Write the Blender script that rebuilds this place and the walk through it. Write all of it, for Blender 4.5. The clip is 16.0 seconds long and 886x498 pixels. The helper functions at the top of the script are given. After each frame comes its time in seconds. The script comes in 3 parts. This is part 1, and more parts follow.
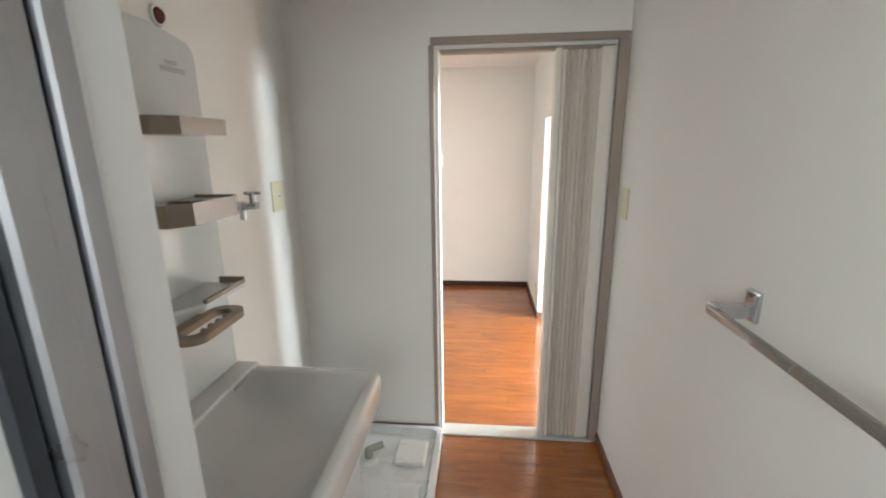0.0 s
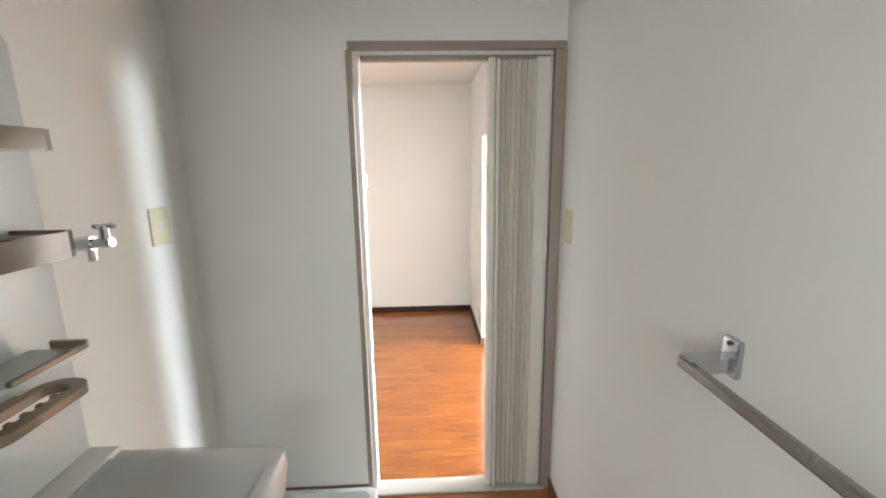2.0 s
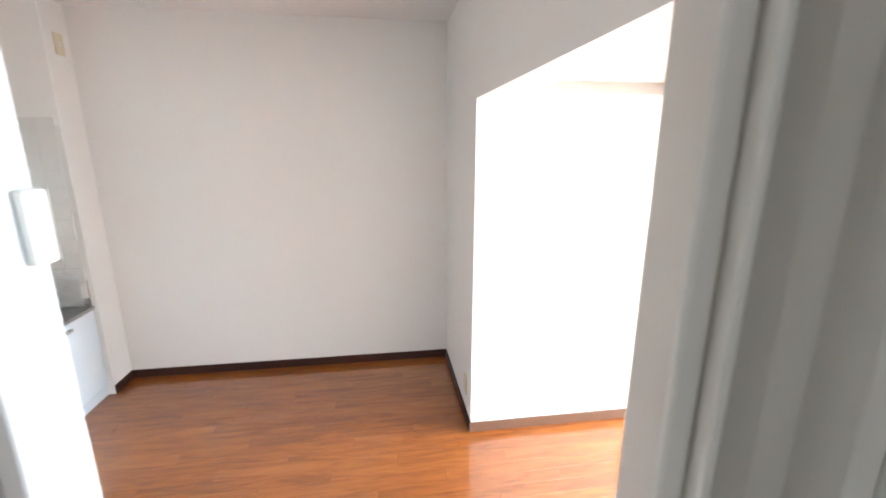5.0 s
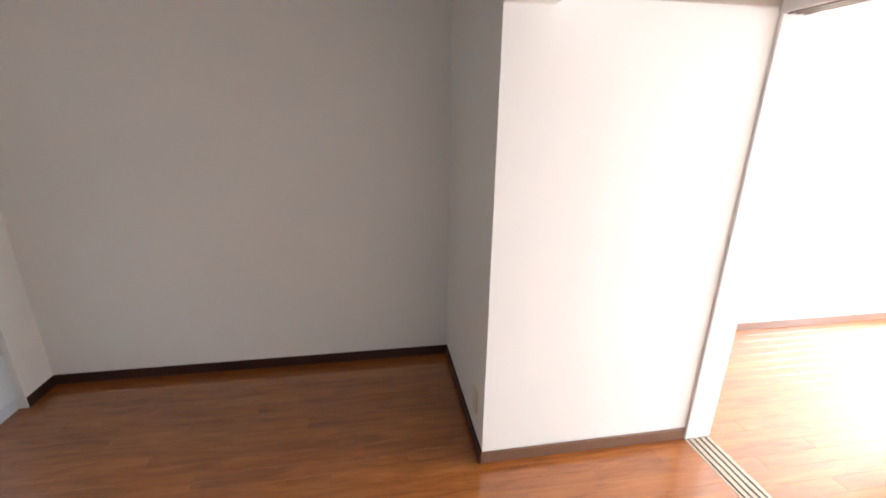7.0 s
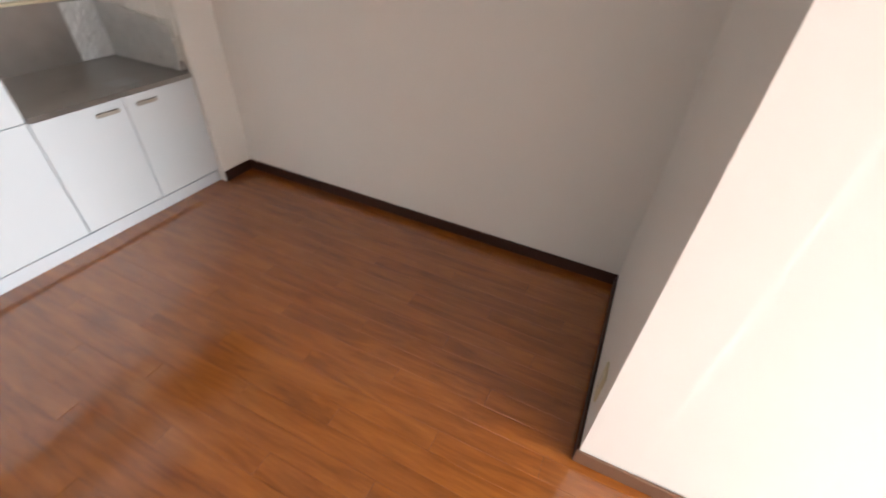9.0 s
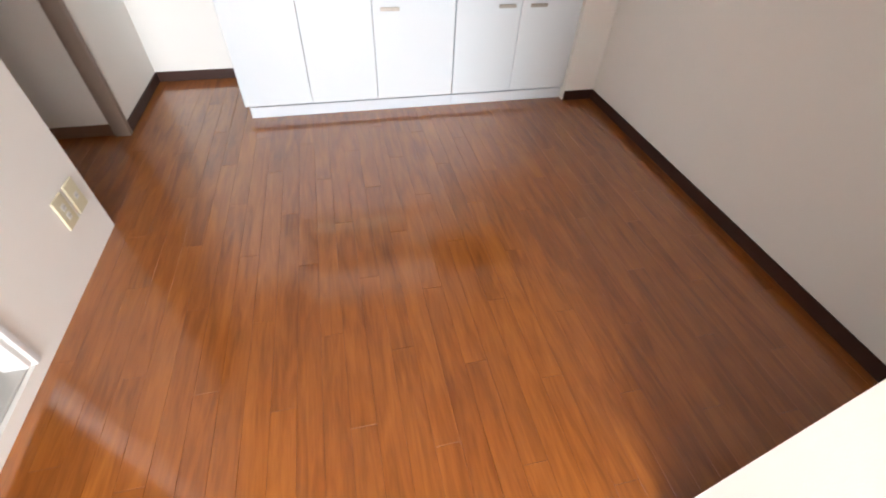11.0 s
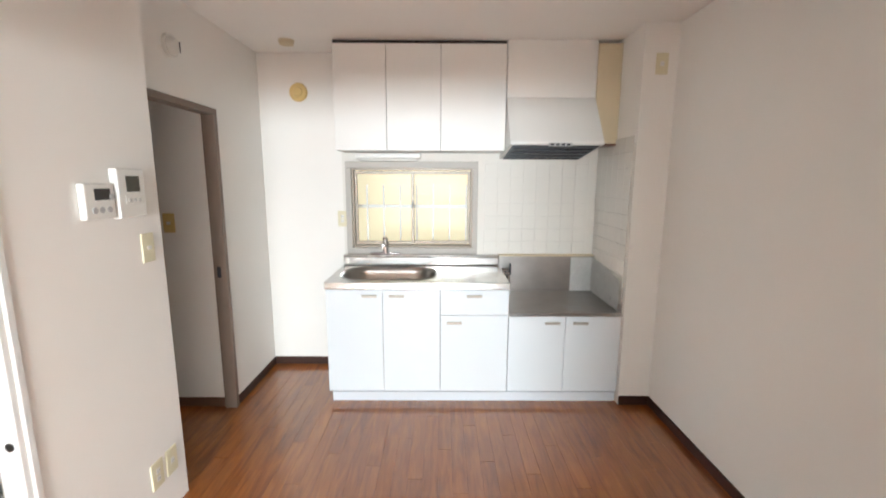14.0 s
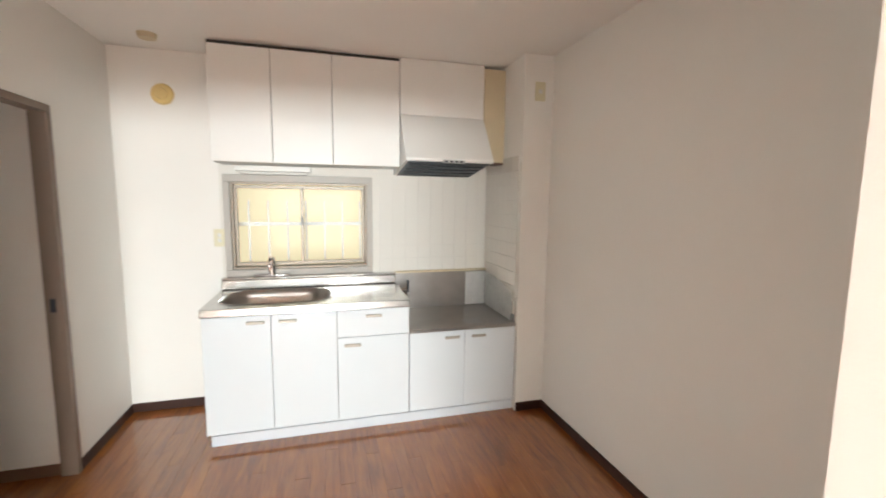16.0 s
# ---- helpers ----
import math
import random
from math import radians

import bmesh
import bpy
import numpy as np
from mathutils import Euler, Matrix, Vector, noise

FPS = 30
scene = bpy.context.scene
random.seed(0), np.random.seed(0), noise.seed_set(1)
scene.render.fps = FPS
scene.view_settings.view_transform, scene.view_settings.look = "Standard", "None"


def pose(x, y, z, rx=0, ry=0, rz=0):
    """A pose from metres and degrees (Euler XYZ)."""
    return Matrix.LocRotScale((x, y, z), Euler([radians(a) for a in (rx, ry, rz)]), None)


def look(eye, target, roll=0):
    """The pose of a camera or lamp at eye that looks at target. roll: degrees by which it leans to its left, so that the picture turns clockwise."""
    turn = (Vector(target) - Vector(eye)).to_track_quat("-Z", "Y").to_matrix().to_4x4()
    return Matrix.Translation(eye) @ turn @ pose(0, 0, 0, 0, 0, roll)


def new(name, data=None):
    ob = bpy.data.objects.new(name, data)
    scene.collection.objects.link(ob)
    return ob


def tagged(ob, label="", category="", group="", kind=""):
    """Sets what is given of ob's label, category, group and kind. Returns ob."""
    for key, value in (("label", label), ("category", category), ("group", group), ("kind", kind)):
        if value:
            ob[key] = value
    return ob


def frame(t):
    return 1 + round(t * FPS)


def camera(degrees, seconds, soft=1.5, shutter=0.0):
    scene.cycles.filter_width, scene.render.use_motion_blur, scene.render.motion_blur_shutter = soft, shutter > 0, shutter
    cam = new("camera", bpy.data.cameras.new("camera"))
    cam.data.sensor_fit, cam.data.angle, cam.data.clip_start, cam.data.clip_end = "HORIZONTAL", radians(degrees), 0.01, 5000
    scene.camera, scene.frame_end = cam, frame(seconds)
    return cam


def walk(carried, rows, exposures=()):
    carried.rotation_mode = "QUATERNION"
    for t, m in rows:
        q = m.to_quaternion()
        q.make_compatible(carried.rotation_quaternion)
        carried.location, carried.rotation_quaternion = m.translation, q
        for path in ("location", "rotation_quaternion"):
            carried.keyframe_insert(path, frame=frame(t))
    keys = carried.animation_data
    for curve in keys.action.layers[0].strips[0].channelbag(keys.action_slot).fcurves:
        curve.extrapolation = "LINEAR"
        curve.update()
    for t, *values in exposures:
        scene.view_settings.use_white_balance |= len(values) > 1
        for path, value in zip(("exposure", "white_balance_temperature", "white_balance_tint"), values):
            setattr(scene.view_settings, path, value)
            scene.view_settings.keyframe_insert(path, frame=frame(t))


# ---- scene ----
cam = camera(92.8, 16.0, soft=1.8, shutter=0.4)

PATH = [
    (0, (1.756, -2.595, 1.621), (1.574, -0.662, 1.141), -0.7),
    (0.5, (1.78, -2.595, 1.634), (1.767, -0.636, 1.231), -0.6),
    (1, (1.784, -2.572, 1.631), (1.843, -0.608, 1.257), -0.6),
    (1.5, (1.791, -2.511, 1.622), (1.862, -0.549, 1.243), -0.6),
    (2, (1.809, -2.337, 1.616), (1.888, -0.379, 1.218), -0.8),
    (2.5, (1.818, -2.183, 1.621), (1.923, -0.226, 1.222), -0.8),
    (3, (1.804, -1.961, 1.601), (1.957, -0.004, 1.217), -0.8),
    (3.5, (1.785, -1.629, 1.609), (1.957, 0.321, 1.199), -0.2),
    (4, (1.799, -1.367, 1.607), (2.004, 0.576, 1.177), -0.5),
    (4.2, (1.827, -1.253, 1.61), (2.041, 0.686, 1.171), -0.3),
    (6.3, (1.82, -0.411, 1.566), (2.192, 1.476, 1.017), -0.2),
    (6.5, (1.831, -0.365, 1.552), (2.194, 1.519, 0.987), 0.0),
    (7, (1.861, -0.225, 1.5), (2.174, 1.65, 0.88), 0.6),
    (7.5, (1.95, -0.028, 1.396), (2.129, 1.82, 0.652), 1.8),
    (8, (2.001, 0.118, 1.34), (1.996, 1.904, 0.44), 3.0),
    (8.5, (2.061, 0.311, 1.34), (1.776, 1.975, 0.268), 3.5),
    (9, (2.122, 0.449, 1.337), (1.505, 1.887, 0.092), 3.8),
    (9.5, (2.202, 0.504, 1.26), (1.256, 1.648, -0.08), 3.2),
    (10, (2.271, 0.488, 1.24), (1.113, 1.314, -0.165), 2.7),
    (10.2, (2.3, 0.476, 1.247), (1.085, 1.175, -0.179), 2.3),
    (12.3, (2.596, 0.692, 1.241), (1.05, 0.712, -0.028), 0.6),
    (12.5, (2.61, 0.697, 1.252), (0.989, 0.715, 0.081), 0.6),
    (13, (2.629, 0.705, 1.35), (0.823, 0.729, 0.492), 0.8),
    (13.5, (2.647, 0.752, 1.451), (0.728, 0.753, 0.885), 0.4),
    (14, (2.666, 0.759, 1.49), (0.693, 0.764, 1.166), 0.2),
    (14.5, (2.662, 0.749, 1.498), (0.673, 0.78, 1.294), 0.2),
    (15, (2.654, 0.742, 1.495), (0.664, 0.833, 1.32), 0.3),
    (15.5, (2.634, 0.72, 1.483), (0.666, 0.979, 1.292), 0.4),
    (16, (2.602, 0.692, 1.456), (0.697, 1.224, 1.232), 0.6),
]
EXPOSURES = [(0, 1.4, 5950, 1), (3, 1.62, 5800, 1), (4.2, 1.65, 5400, 1), (6.3, -0.1, 5800, 6), (8, -0.08, 5950, 7), (10, 0.32, 6500, 11), (12.5, 0.36, 5600, 3), (13.2, 0.36, 5800, 3), (14.2, 0.36, 6150, 4), (16, 0.26, 6450, 4)]
walk(cam, [(t, look(eye, target, roll)) for t, eye, target, roll in PATH], EXPOSURES)

# ---- world and lights ----
world = bpy.data.worlds.new("world")
scene.world = world
world.use_nodes = True
wn = world.node_tree
sky = wn.nodes.new("ShaderNodeTexSky")
sky.sky_type = "NISHITA"
sky.sun_disc = False
sky.sun_elevation = radians(48)
sky.sun_rotation = radians(200)
wn.links.new(sky.outputs[0], wn.nodes["Background"].inputs[0])
wn.nodes["Background"].inputs[1].default_value = 0.06


def lamp(name, eye, target, w, h, watts, color, spread=180):
    d = bpy.data.lights.new(name, "AREA")
    d.shape, d.size, d.size_y, d.energy, d.color = "RECTANGLE", w, h, watts, color
    d.spread = radians(spread)
    ob = new(name, d)
    ob.matrix_world = look(eye, target)
    return ob


sun = new("sun", bpy.data.lights.new("sun", "SUN"))
sun.data.energy, sun.data.angle, sun.data.color = 0.5, radians(12), (1, 0.95, 0.88)
sun.matrix_world = look((-3, 6, 8), (-2, 0, 0))
# daylight: balcony window and sky above the gap outside the kitchen; bathroom lamp is added fill
lamp("balcony_daylight", (7.04, 0.46, 1.42), (6.34, 0.46, 0.67), 1.65, 0.9, 450, (0.93, 0.97, 1.0))
# Added fill lamp that brightens the washroom from out of view
lamp("bathroom_fill", (1.62, -3.87, 1.75), (1.8, -1.0, 1.3), 0.75, 0.65, 9, (1.0, 0.95, 0.91))
lamp("kitchen_daylight", (-1.45, 0.545, 2.6), (-0.3, 0.545, 1.0), 2.2, 1.2, 5, (1.0, 0.95, 0.86))

# ---- materials ----
def mat(name, color, rough=0.5, metal=0.0, var=0.0, scale=8.0, bump=0.0, bscale=200.0, spec=0.5, trans=0.0, alpha=1.0, coat=0.0):
    m = bpy.data.materials.new(name)
    m.use_nodes = True
    nt = m.node_tree
    b = nt.nodes["Principled BSDF"]
    b.inputs["Base Color"].default_value = (*color, 1)
    b.inputs["Roughness"].default_value = rough
    b.inputs["Metallic"].default_value = metal
    b.inputs["Specular IOR Level"].default_value = spec
    b.inputs["Transmission Weight"].default_value = trans
    b.inputs["Coat Weight"].default_value = coat
    geo = nt.nodes.new("ShaderNodeNewGeometry")
    if var:
        n = nt.nodes.new("ShaderNodeTexNoise")
        n.inputs["Scale"].default_value = scale
        n.inputs["Detail"].default_value = 6
        nt.links.new(geo.outputs["Position"], n.inputs["Vector"])
        r = nt.nodes.new("ShaderNodeMapRange")
        r.inputs["To Min"].default_value = 1 - var
        r.inputs["To Max"].default_value = 1 + var
        nt.links.new(n.outputs["Fac"], r.inputs["Value"])
        mx = nt.nodes.new("ShaderNodeMix")
        mx.data_type, mx.blend_type = "RGBA", "MULTIPLY"
        mx.inputs["Factor"].default_value = 1
        mx.inputs["A"].default_value = (*color, 1)
        nt.links.new(r.outputs["Result"], mx.inputs["B"])
        nt.links.new(mx.outputs["Result"], b.inputs["Base Color"])
        rr = nt.nodes.new("ShaderNodeMapRange")
        rr.inputs["To Min"].default_value = max(0.02, rough * 0.8)
        rr.inputs["To Max"].default_value = min(1, rough * 1.2)
        nt.links.new(n.outputs["Fac"], rr.inputs["Value"])
        nt.links.new(rr.outputs["Result"], b.inputs["Roughness"])
    if bump:
        n2 = nt.nodes.new("ShaderNodeTexNoise")
        n2.inputs["Scale"].default_value = bscale
        n2.inputs["Detail"].default_value = 4
        nt.links.new(geo.outputs["Position"], n2.inputs["Vector"])
        bp = nt.nodes.new("ShaderNodeBump")
        bp.inputs["Strength"].default_value = bump
        bp.inputs["Distance"].default_value = 0.002
        nt.links.new(n2.outputs["Fac"], bp.inputs["Height"])
        nt.links.new(bp.outputs["Normal"], b.inputs["Normal"])
    return m


def wood(name, dark, light, rough):
    """Floor boards whose grain runs along x, with a tone of its own for each board."""
    m = bpy.data.materials.new(name)
    m.use_nodes = True
    nt = m.node_tree
    b = nt.nodes["Principled BSDF"]
    b.inputs["Specular IOR Level"].default_value = 0.15
    b.inputs["Coat Weight"].default_value, b.inputs["Coat Roughness"].default_value = 1.0, 0.13
    b.inputs["Coat IOR"].default_value = 1.85
    geo = nt.nodes.new("ShaderNodeNewGeometry")
    info = nt.nodes.new("ShaderNodeObjectInfo")
    sh = nt.nodes.new("ShaderNodeVectorMath")
    sh.operation = "SCALE"
    sh.inputs["Scale"].default_value = 17.0
    comb = nt.nodes.new("ShaderNodeCombineXYZ")
    for k in range(3):
        nt.links.new(info.outputs["Random"], comb.inputs[k])
    nt.links.new(comb.outputs[0], sh.inputs[0])
    add = nt.nodes.new("ShaderNodeVectorMath")
    nt.links.new(geo.outputs["Position"], add.inputs[0])
    nt.links.new(sh.outputs[0], add.inputs[1])

    def grain(sx, sy, detail, dist):
        mp = nt.nodes.new("ShaderNodeMapping")
        mp.inputs["Scale"].default_value = (sx, sy, 1)
        nt.links.new(add.outputs[0], mp.inputs["Vector"])
        n = nt.nodes.new("ShaderNodeTexNoise")
        n.inputs["Scale"].default_value = 1
        n.inputs["Detail"].default_value = detail
        n.inputs["Distortion"].default_value = dist
        nt.links.new(mp.outputs[0], n.inputs["Vector"])
        return n.outputs["Fac"]

    g1, g2 = grain(3.2, 24, 4, 0.9), grain(12, 150, 2, 0.3)

    def math_node(op, a, c):
        q = nt.nodes.new("ShaderNodeMath")
        q.operation = op
        for i, v in enumerate((a, c)):
            if isinstance(v, float):
                q.inputs[i].default_value = v
            else:
                nt.links.new(v, q.inputs[i])
        return q.outputs[0]

    tone = math_node("ADD", math_node("MULTIPLY", g1, 0.7), math_node("MULTIPLY", g2, 0.22))
    tone = math_node("ADD", tone, math_node("MULTIPLY", math_node("SUBTRACT", info.outputs["Random"], 0.5), 0.1))
    ramp = nt.nodes.new("ShaderNodeValToRGB")
    ramp.color_ramp.elements[0].position, ramp.color_ramp.elements[0].color = 0.25, (*dark, 1)
    ramp.color_ramp.elements[1].position, ramp.color_ramp.elements[1].color = 0.7, (*light, 1)
    nt.links.new(tone, ramp.inputs[0])
    nt.links.new(ramp.outputs[0], b.inputs["Base Color"])
    r = nt.nodes.new("ShaderNodeMapRange")
    r.inputs["To Min"].default_value, r.inputs["To Max"].default_value = rough * 0.85, rough * 1.2
    nt.links.new(g1, r.inputs["Value"])
    nt.links.new(r.outputs["Result"], b.inputs["Roughness"])
    bp = nt.nodes.new("ShaderNodeBump")
    bp.inputs["Strength"].default_value, bp.inputs["Distance"].default_value = 0.03, 0.001
    nt.links.new(g2, bp.inputs["Height"])
    nt.links.new(bp.outputs["Normal"], b.inputs["Normal"])
    return m


WALL = mat("white_wallpaper", (0.86, 0.84, 0.80), 0.85, var=0.02, scale=3, bump=0.14, bscale=260)
CEIL = mat("white_ceiling_paper", (0.88, 0.86, 0.825), 0.9, var=0.02, scale=2, bump=0.3, bscale=200)
TRIMW = mat("cream_white_painted_trim", (0.72, 0.71, 0.69), 0.45, var=0.03, scale=6)
FRAME = mat("taupe_metal_frame", (0.33, 0.27, 0.225), 0.45, var=0.05, scale=10)
FRAMED = mat("brown_painted_frame", (0.2, 0.145, 0.11), 0.45, var=0.05, scale=10)
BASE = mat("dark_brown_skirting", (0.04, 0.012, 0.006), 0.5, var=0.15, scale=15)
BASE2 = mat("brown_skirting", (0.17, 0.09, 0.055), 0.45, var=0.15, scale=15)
WOOD = wood("oiled_oak_strip_floor", (0.19, 0.048, 0.0055), (0.43, 0.14, 0.018), 0.4)
SUB = mat("floor_joint", (0.04, 0.015, 0.006), 0.8)
# Daylight's blue cast on the base cabinets is put into this white
CABDAY = mat("white_cabinet_film", (0.66, 0.695, 0.72), 0.32, var=0.02, scale=4, bump=0.03, bscale=30)
CABU = mat("warm_white_cabinet_film", (0.8, 0.79, 0.76), 0.35, var=0.02, scale=4, bump=0.03, bscale=30)
CABSIDE = mat("white_cabinet_carcass", (0.7, 0.7, 0.68), 0.5, var=0.03, scale=5)
# Shade in the cabinet gaps, painted as dark sheets and strips
GAP = mat("gap_shade", (0.06, 0.055, 0.05), 0.8)
KICK = mat("grey_white_plinth", (0.62, 0.65, 0.69), 0.35, var=0.03, scale=6)
STEEL = mat("brushed_stainless_steel", (0.6, 0.59, 0.57), 0.24, 1.0, var=0.08, scale=12, bump=0.05, bscale=90)
STEELD = mat("worn_stainless_steel", (0.42, 0.4, 0.38), 0.3, 1.0, var=0.18, scale=9, bump=0.08, bscale=60)
PFILM = mat("crinkled_plastic_film", (0.9, 0.89, 0.87), 0.3, 0.1, var=0.1, scale=20, bump=0.4, bscale=45)
CHROME = mat("chrome", (0.55, 0.55, 0.57), 0.1, 1.0, var=0.03, scale=20)
HANDLE = mat("satin_champagne_metal", (0.42, 0.38, 0.33), 0.4, 0.3, var=0.05, scale=15)
CHROMEB = mat("satin_chrome_bar", (0.36, 0.34, 0.32), 0.25, 1.0, var=0.05, scale=15)
ALU = mat("silver_aluminium_frame", (0.55, 0.56, 0.6), 0.3, 1.0, var=0.06, scale=14)
ALUW = mat("dull_aluminium_sash", (0.3, 0.25, 0.2), 0.4, 0.3, var=0.06, scale=14)
PLATE = mat("ivory_plastic_plate", (0.7, 0.65, 0.46), 0.4, var=0.03, scale=20)
PLATEW = mat("white_plastic", (0.76, 0.75, 0.71), 0.35, var=0.02, scale=20)
YELLOW = mat("yellowed_plastic", (0.68, 0.5, 0.2), 0.45, var=0.08, scale=30)
CREAMP = mat("cream_filler_panel", (0.68, 0.58, 0.4), 0.5, var=0.04, scale=8)
TILE = mat("glazed_white_tile", (0.77, 0.75, 0.7), 0.12, var=0.02, scale=9)
GROUT = mat("off_white_grout", (0.76, 0.74, 0.69), 0.9, var=0.03, scale=40)
DARK = mat("black_plastic", (0.02, 0.022, 0.028), 0.3, var=0.1, scale=30)
FILTER = mat("dark_metal_filter", (0.05, 0.06, 0.08), 0.35, 0.7, var=0.2, scale=40)
SCREEN = mat("dark_display", (0.03, 0.025, 0.025), 0.12)
ACC = mat("pleated_cream_vinyl", (0.72, 0.67, 0.60), 0.5, var=0.05, scale=7, bump=0.15, bscale=150)
CERAM = mat("white_ceramic", (0.76, 0.75, 0.73), 0.13, var=0.02, scale=5)
PANELP = mat("glossy_white_moulded_panel", (0.66, 0.69, 0.675), 0.15, var=0.02, scale=4)
SHELF = mat("translucent_smoke_plastic", (0.42, 0.33, 0.24), 0.14, var=0.05, scale=8, trans=0.45)
PANW = mat("white_tray_plastic", (0.74, 0.75, 0.74), 0.28, var=0.03, scale=7)
STICK = mat("grey_sticker", (0.45, 0.45, 0.45), 0.6)
STICKW = mat("white_sticker", (0.78, 0.78, 0.78), 0.5)
RED = mat("dark_red_cap", (0.1, 0.02, 0.02), 0.25)
THRESH = mat("grey_threshold_strip", (0.5, 0.49, 0.46), 0.4, var=0.05, scale=12)
RAILW = mat("pale_wood_rail", (0.5, 0.4, 0.29), 0.5, var=0.08, scale=20)
DOORB = mat("dark_brown_door_veneer", (0.09, 0.035, 0.016), 0.4, var=0.15, scale=9)
CREAMW = mat("glowing_cream_render", (0.66, 0.59, 0.45), 0.9, var=0.05, scale=5, bump=0.4, bscale=120)
BARS = mat("white_painted_bars", (0.8, 0.79, 0.76), 0.5)
GROUND = mat("pale_concrete_ground", (0.34, 0.33, 0.31), 0.9, var=0.15, scale=3, bump=0.4, bscale=60)
BATHP = mat("bathroom_panel", (0.72, 0.71, 0.69), 0.35, var=0.02, scale=3)
MIRROR = mat("mirror", (0.9, 0.91, 0.9), 0.02, 1.0)
GLASS = mat("window_glass", (0.95, 0.97, 0.96), 0.05, trans=1.0)
GLASS.node_tree.nodes["Principled BSDF"].inputs["IOR"].default_value = 1.02
# Daylight on the neighbour wall is put into its material as a glow
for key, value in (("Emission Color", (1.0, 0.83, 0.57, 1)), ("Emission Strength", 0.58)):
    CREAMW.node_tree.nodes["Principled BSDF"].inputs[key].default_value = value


# ---- mesh helpers ----
def box(bm, x0, x1, y0, y1, z0, z1, bev=0.0, seg=1):
    r = bmesh.ops.create_cube(bm, size=1, matrix=Matrix.Translation(((x0 + x1) / 2, (y0 + y1) / 2, (z0 + z1) / 2)) @ Matrix.Diagonal((x1 - x0, y1 - y0, z1 - z0, 1)))
    if bev:
        es = list({e for v in r["verts"] for e in v.link_edges})
        bmesh.ops.bevel(bm, geom=es, offset=bev, segments=seg, affect="EDGES", profile=0.5)
    return bm


def B(x0, x1, y0, y1, z0, z1, bev=0.0, seg=1):
    return box(bmesh.new(), x0, x1, y0, y1, z0, z1, bev, seg)


def cyl(bm, a, b, r0, r1=None, n=20):
    a, b = Vector(a), Vector(b)
    m = Matrix.Translation((a + b) / 2) @ (b - a).to_track_quat("Z", "Y").to_matrix().to_4x4()
    bmesh.ops.create_cone(bm, cap_ends=True, segments=n, radius1=r0, radius2=r0 if r1 is None else r1, depth=(b - a).length, matrix=m)
    return bm


def C(a, b, r0, r1=None, n=20):
    return cyl(bmesh.new(), a, b, r0, r1, n)


def prism(pts, lo, hi, axis="z"):
    """A closed outline of (u, v) swept from lo to hi along an axis."""
    bm = bmesh.new()
    put = {"z": lambda u, v, w: (u, v, w), "y": lambda u, v, w: (u, w, v), "x": lambda u, v, w: (w, u, v)}[axis]
    lows = [bm.verts.new(put(u, v, lo)) for u, v in pts]
    tops = [bm.verts.new(put(u, v, hi)) for u, v in pts]
    n = len(pts)
    for i in range(n):
        bm.faces.new((lows[i], lows[(i + 1) % n], tops[(i + 1) % n], tops[i]))
    bm.faces.new(lows[::-1])
    bm.faces.new(tops)
    bmesh.ops.recalc_face_normals(bm, faces=bm.faces)
    return bm


def rounded(x0, x1, y0, y1, r, n=5):
    pts = []
    for cx, cy, a0 in ((x1 - r, y1 - r, 0), (x0 + r, y1 - r, 90), (x0 + r, y0 + r, 180), (x1 - r, y0 + r, 270)):
        for k in range(n + 1):
            a = radians(a0 + 90 * k / n)
            pts.append((cx + r * math.cos(a), cy + r * math.sin(a)))
    return pts


def loft(rings, cap_first=False, cap_last=True):
    bm = bmesh.new()
    vs = [[bm.verts.new(p) for p in ring] for ring in rings]
    n = len(vs[0])
    for a, b in zip(vs, vs[1:]):
        for i in range(n):
            bm.faces.new((a[i], a[(i + 1) % n], b[(i + 1) % n], b[i]))
    if cap_first:
        bm.faces.new(vs[0][::-1])
    if cap_last:
        bm.faces.new(vs[-1])
    bmesh.ops.recalc_face_normals(bm, faces=bm.faces)
    return bm


def place_of(ob):
    p = Vector((0, 0, 0))
    while ob:
        p += ob.location
        ob = ob.parent
    return p


def finish(name, bm, material, smooth=False):
    me = bpy.data.meshes.new(name)
    bm.to_mesh(me)
    bm.free()
    me.materials.append(material)
    if smooth:
        for p in me.polygons:
            p.use_smooth = True
        me.set_sharp_from_angle(angle=radians(40))
    return me


def thing(name, loc, label, category, group="", kind=""):
    ob = new(name)
    ob.location = loc
    ob.empty_display_size = 0.05
    return tagged(ob, label, category, group, kind)


def part(name, bm, material, parent, label="", smooth=False):
    """One mesh, given in world places, under a thing or a part."""
    off = place_of(parent)
    bmesh.ops.translate(bm, verts=bm.verts, vec=-off)
    ob = new(name, finish(name, bm, material, smooth))
    ob.parent = parent
    return tagged(ob, label)


def whole(name, bm, material, label, category, kind="", smooth=False):
    """A thing that is a single mesh."""
    return tagged(new(name, finish(name, bm, material, smooth)), label, category, "", kind)


def struct(name, boxes, material, label, category="wall"):
    bm = bmesh.new()
    for b in boxes:
        box(bm, *b)
    return whole(name, bm, material, label, category, "structure")


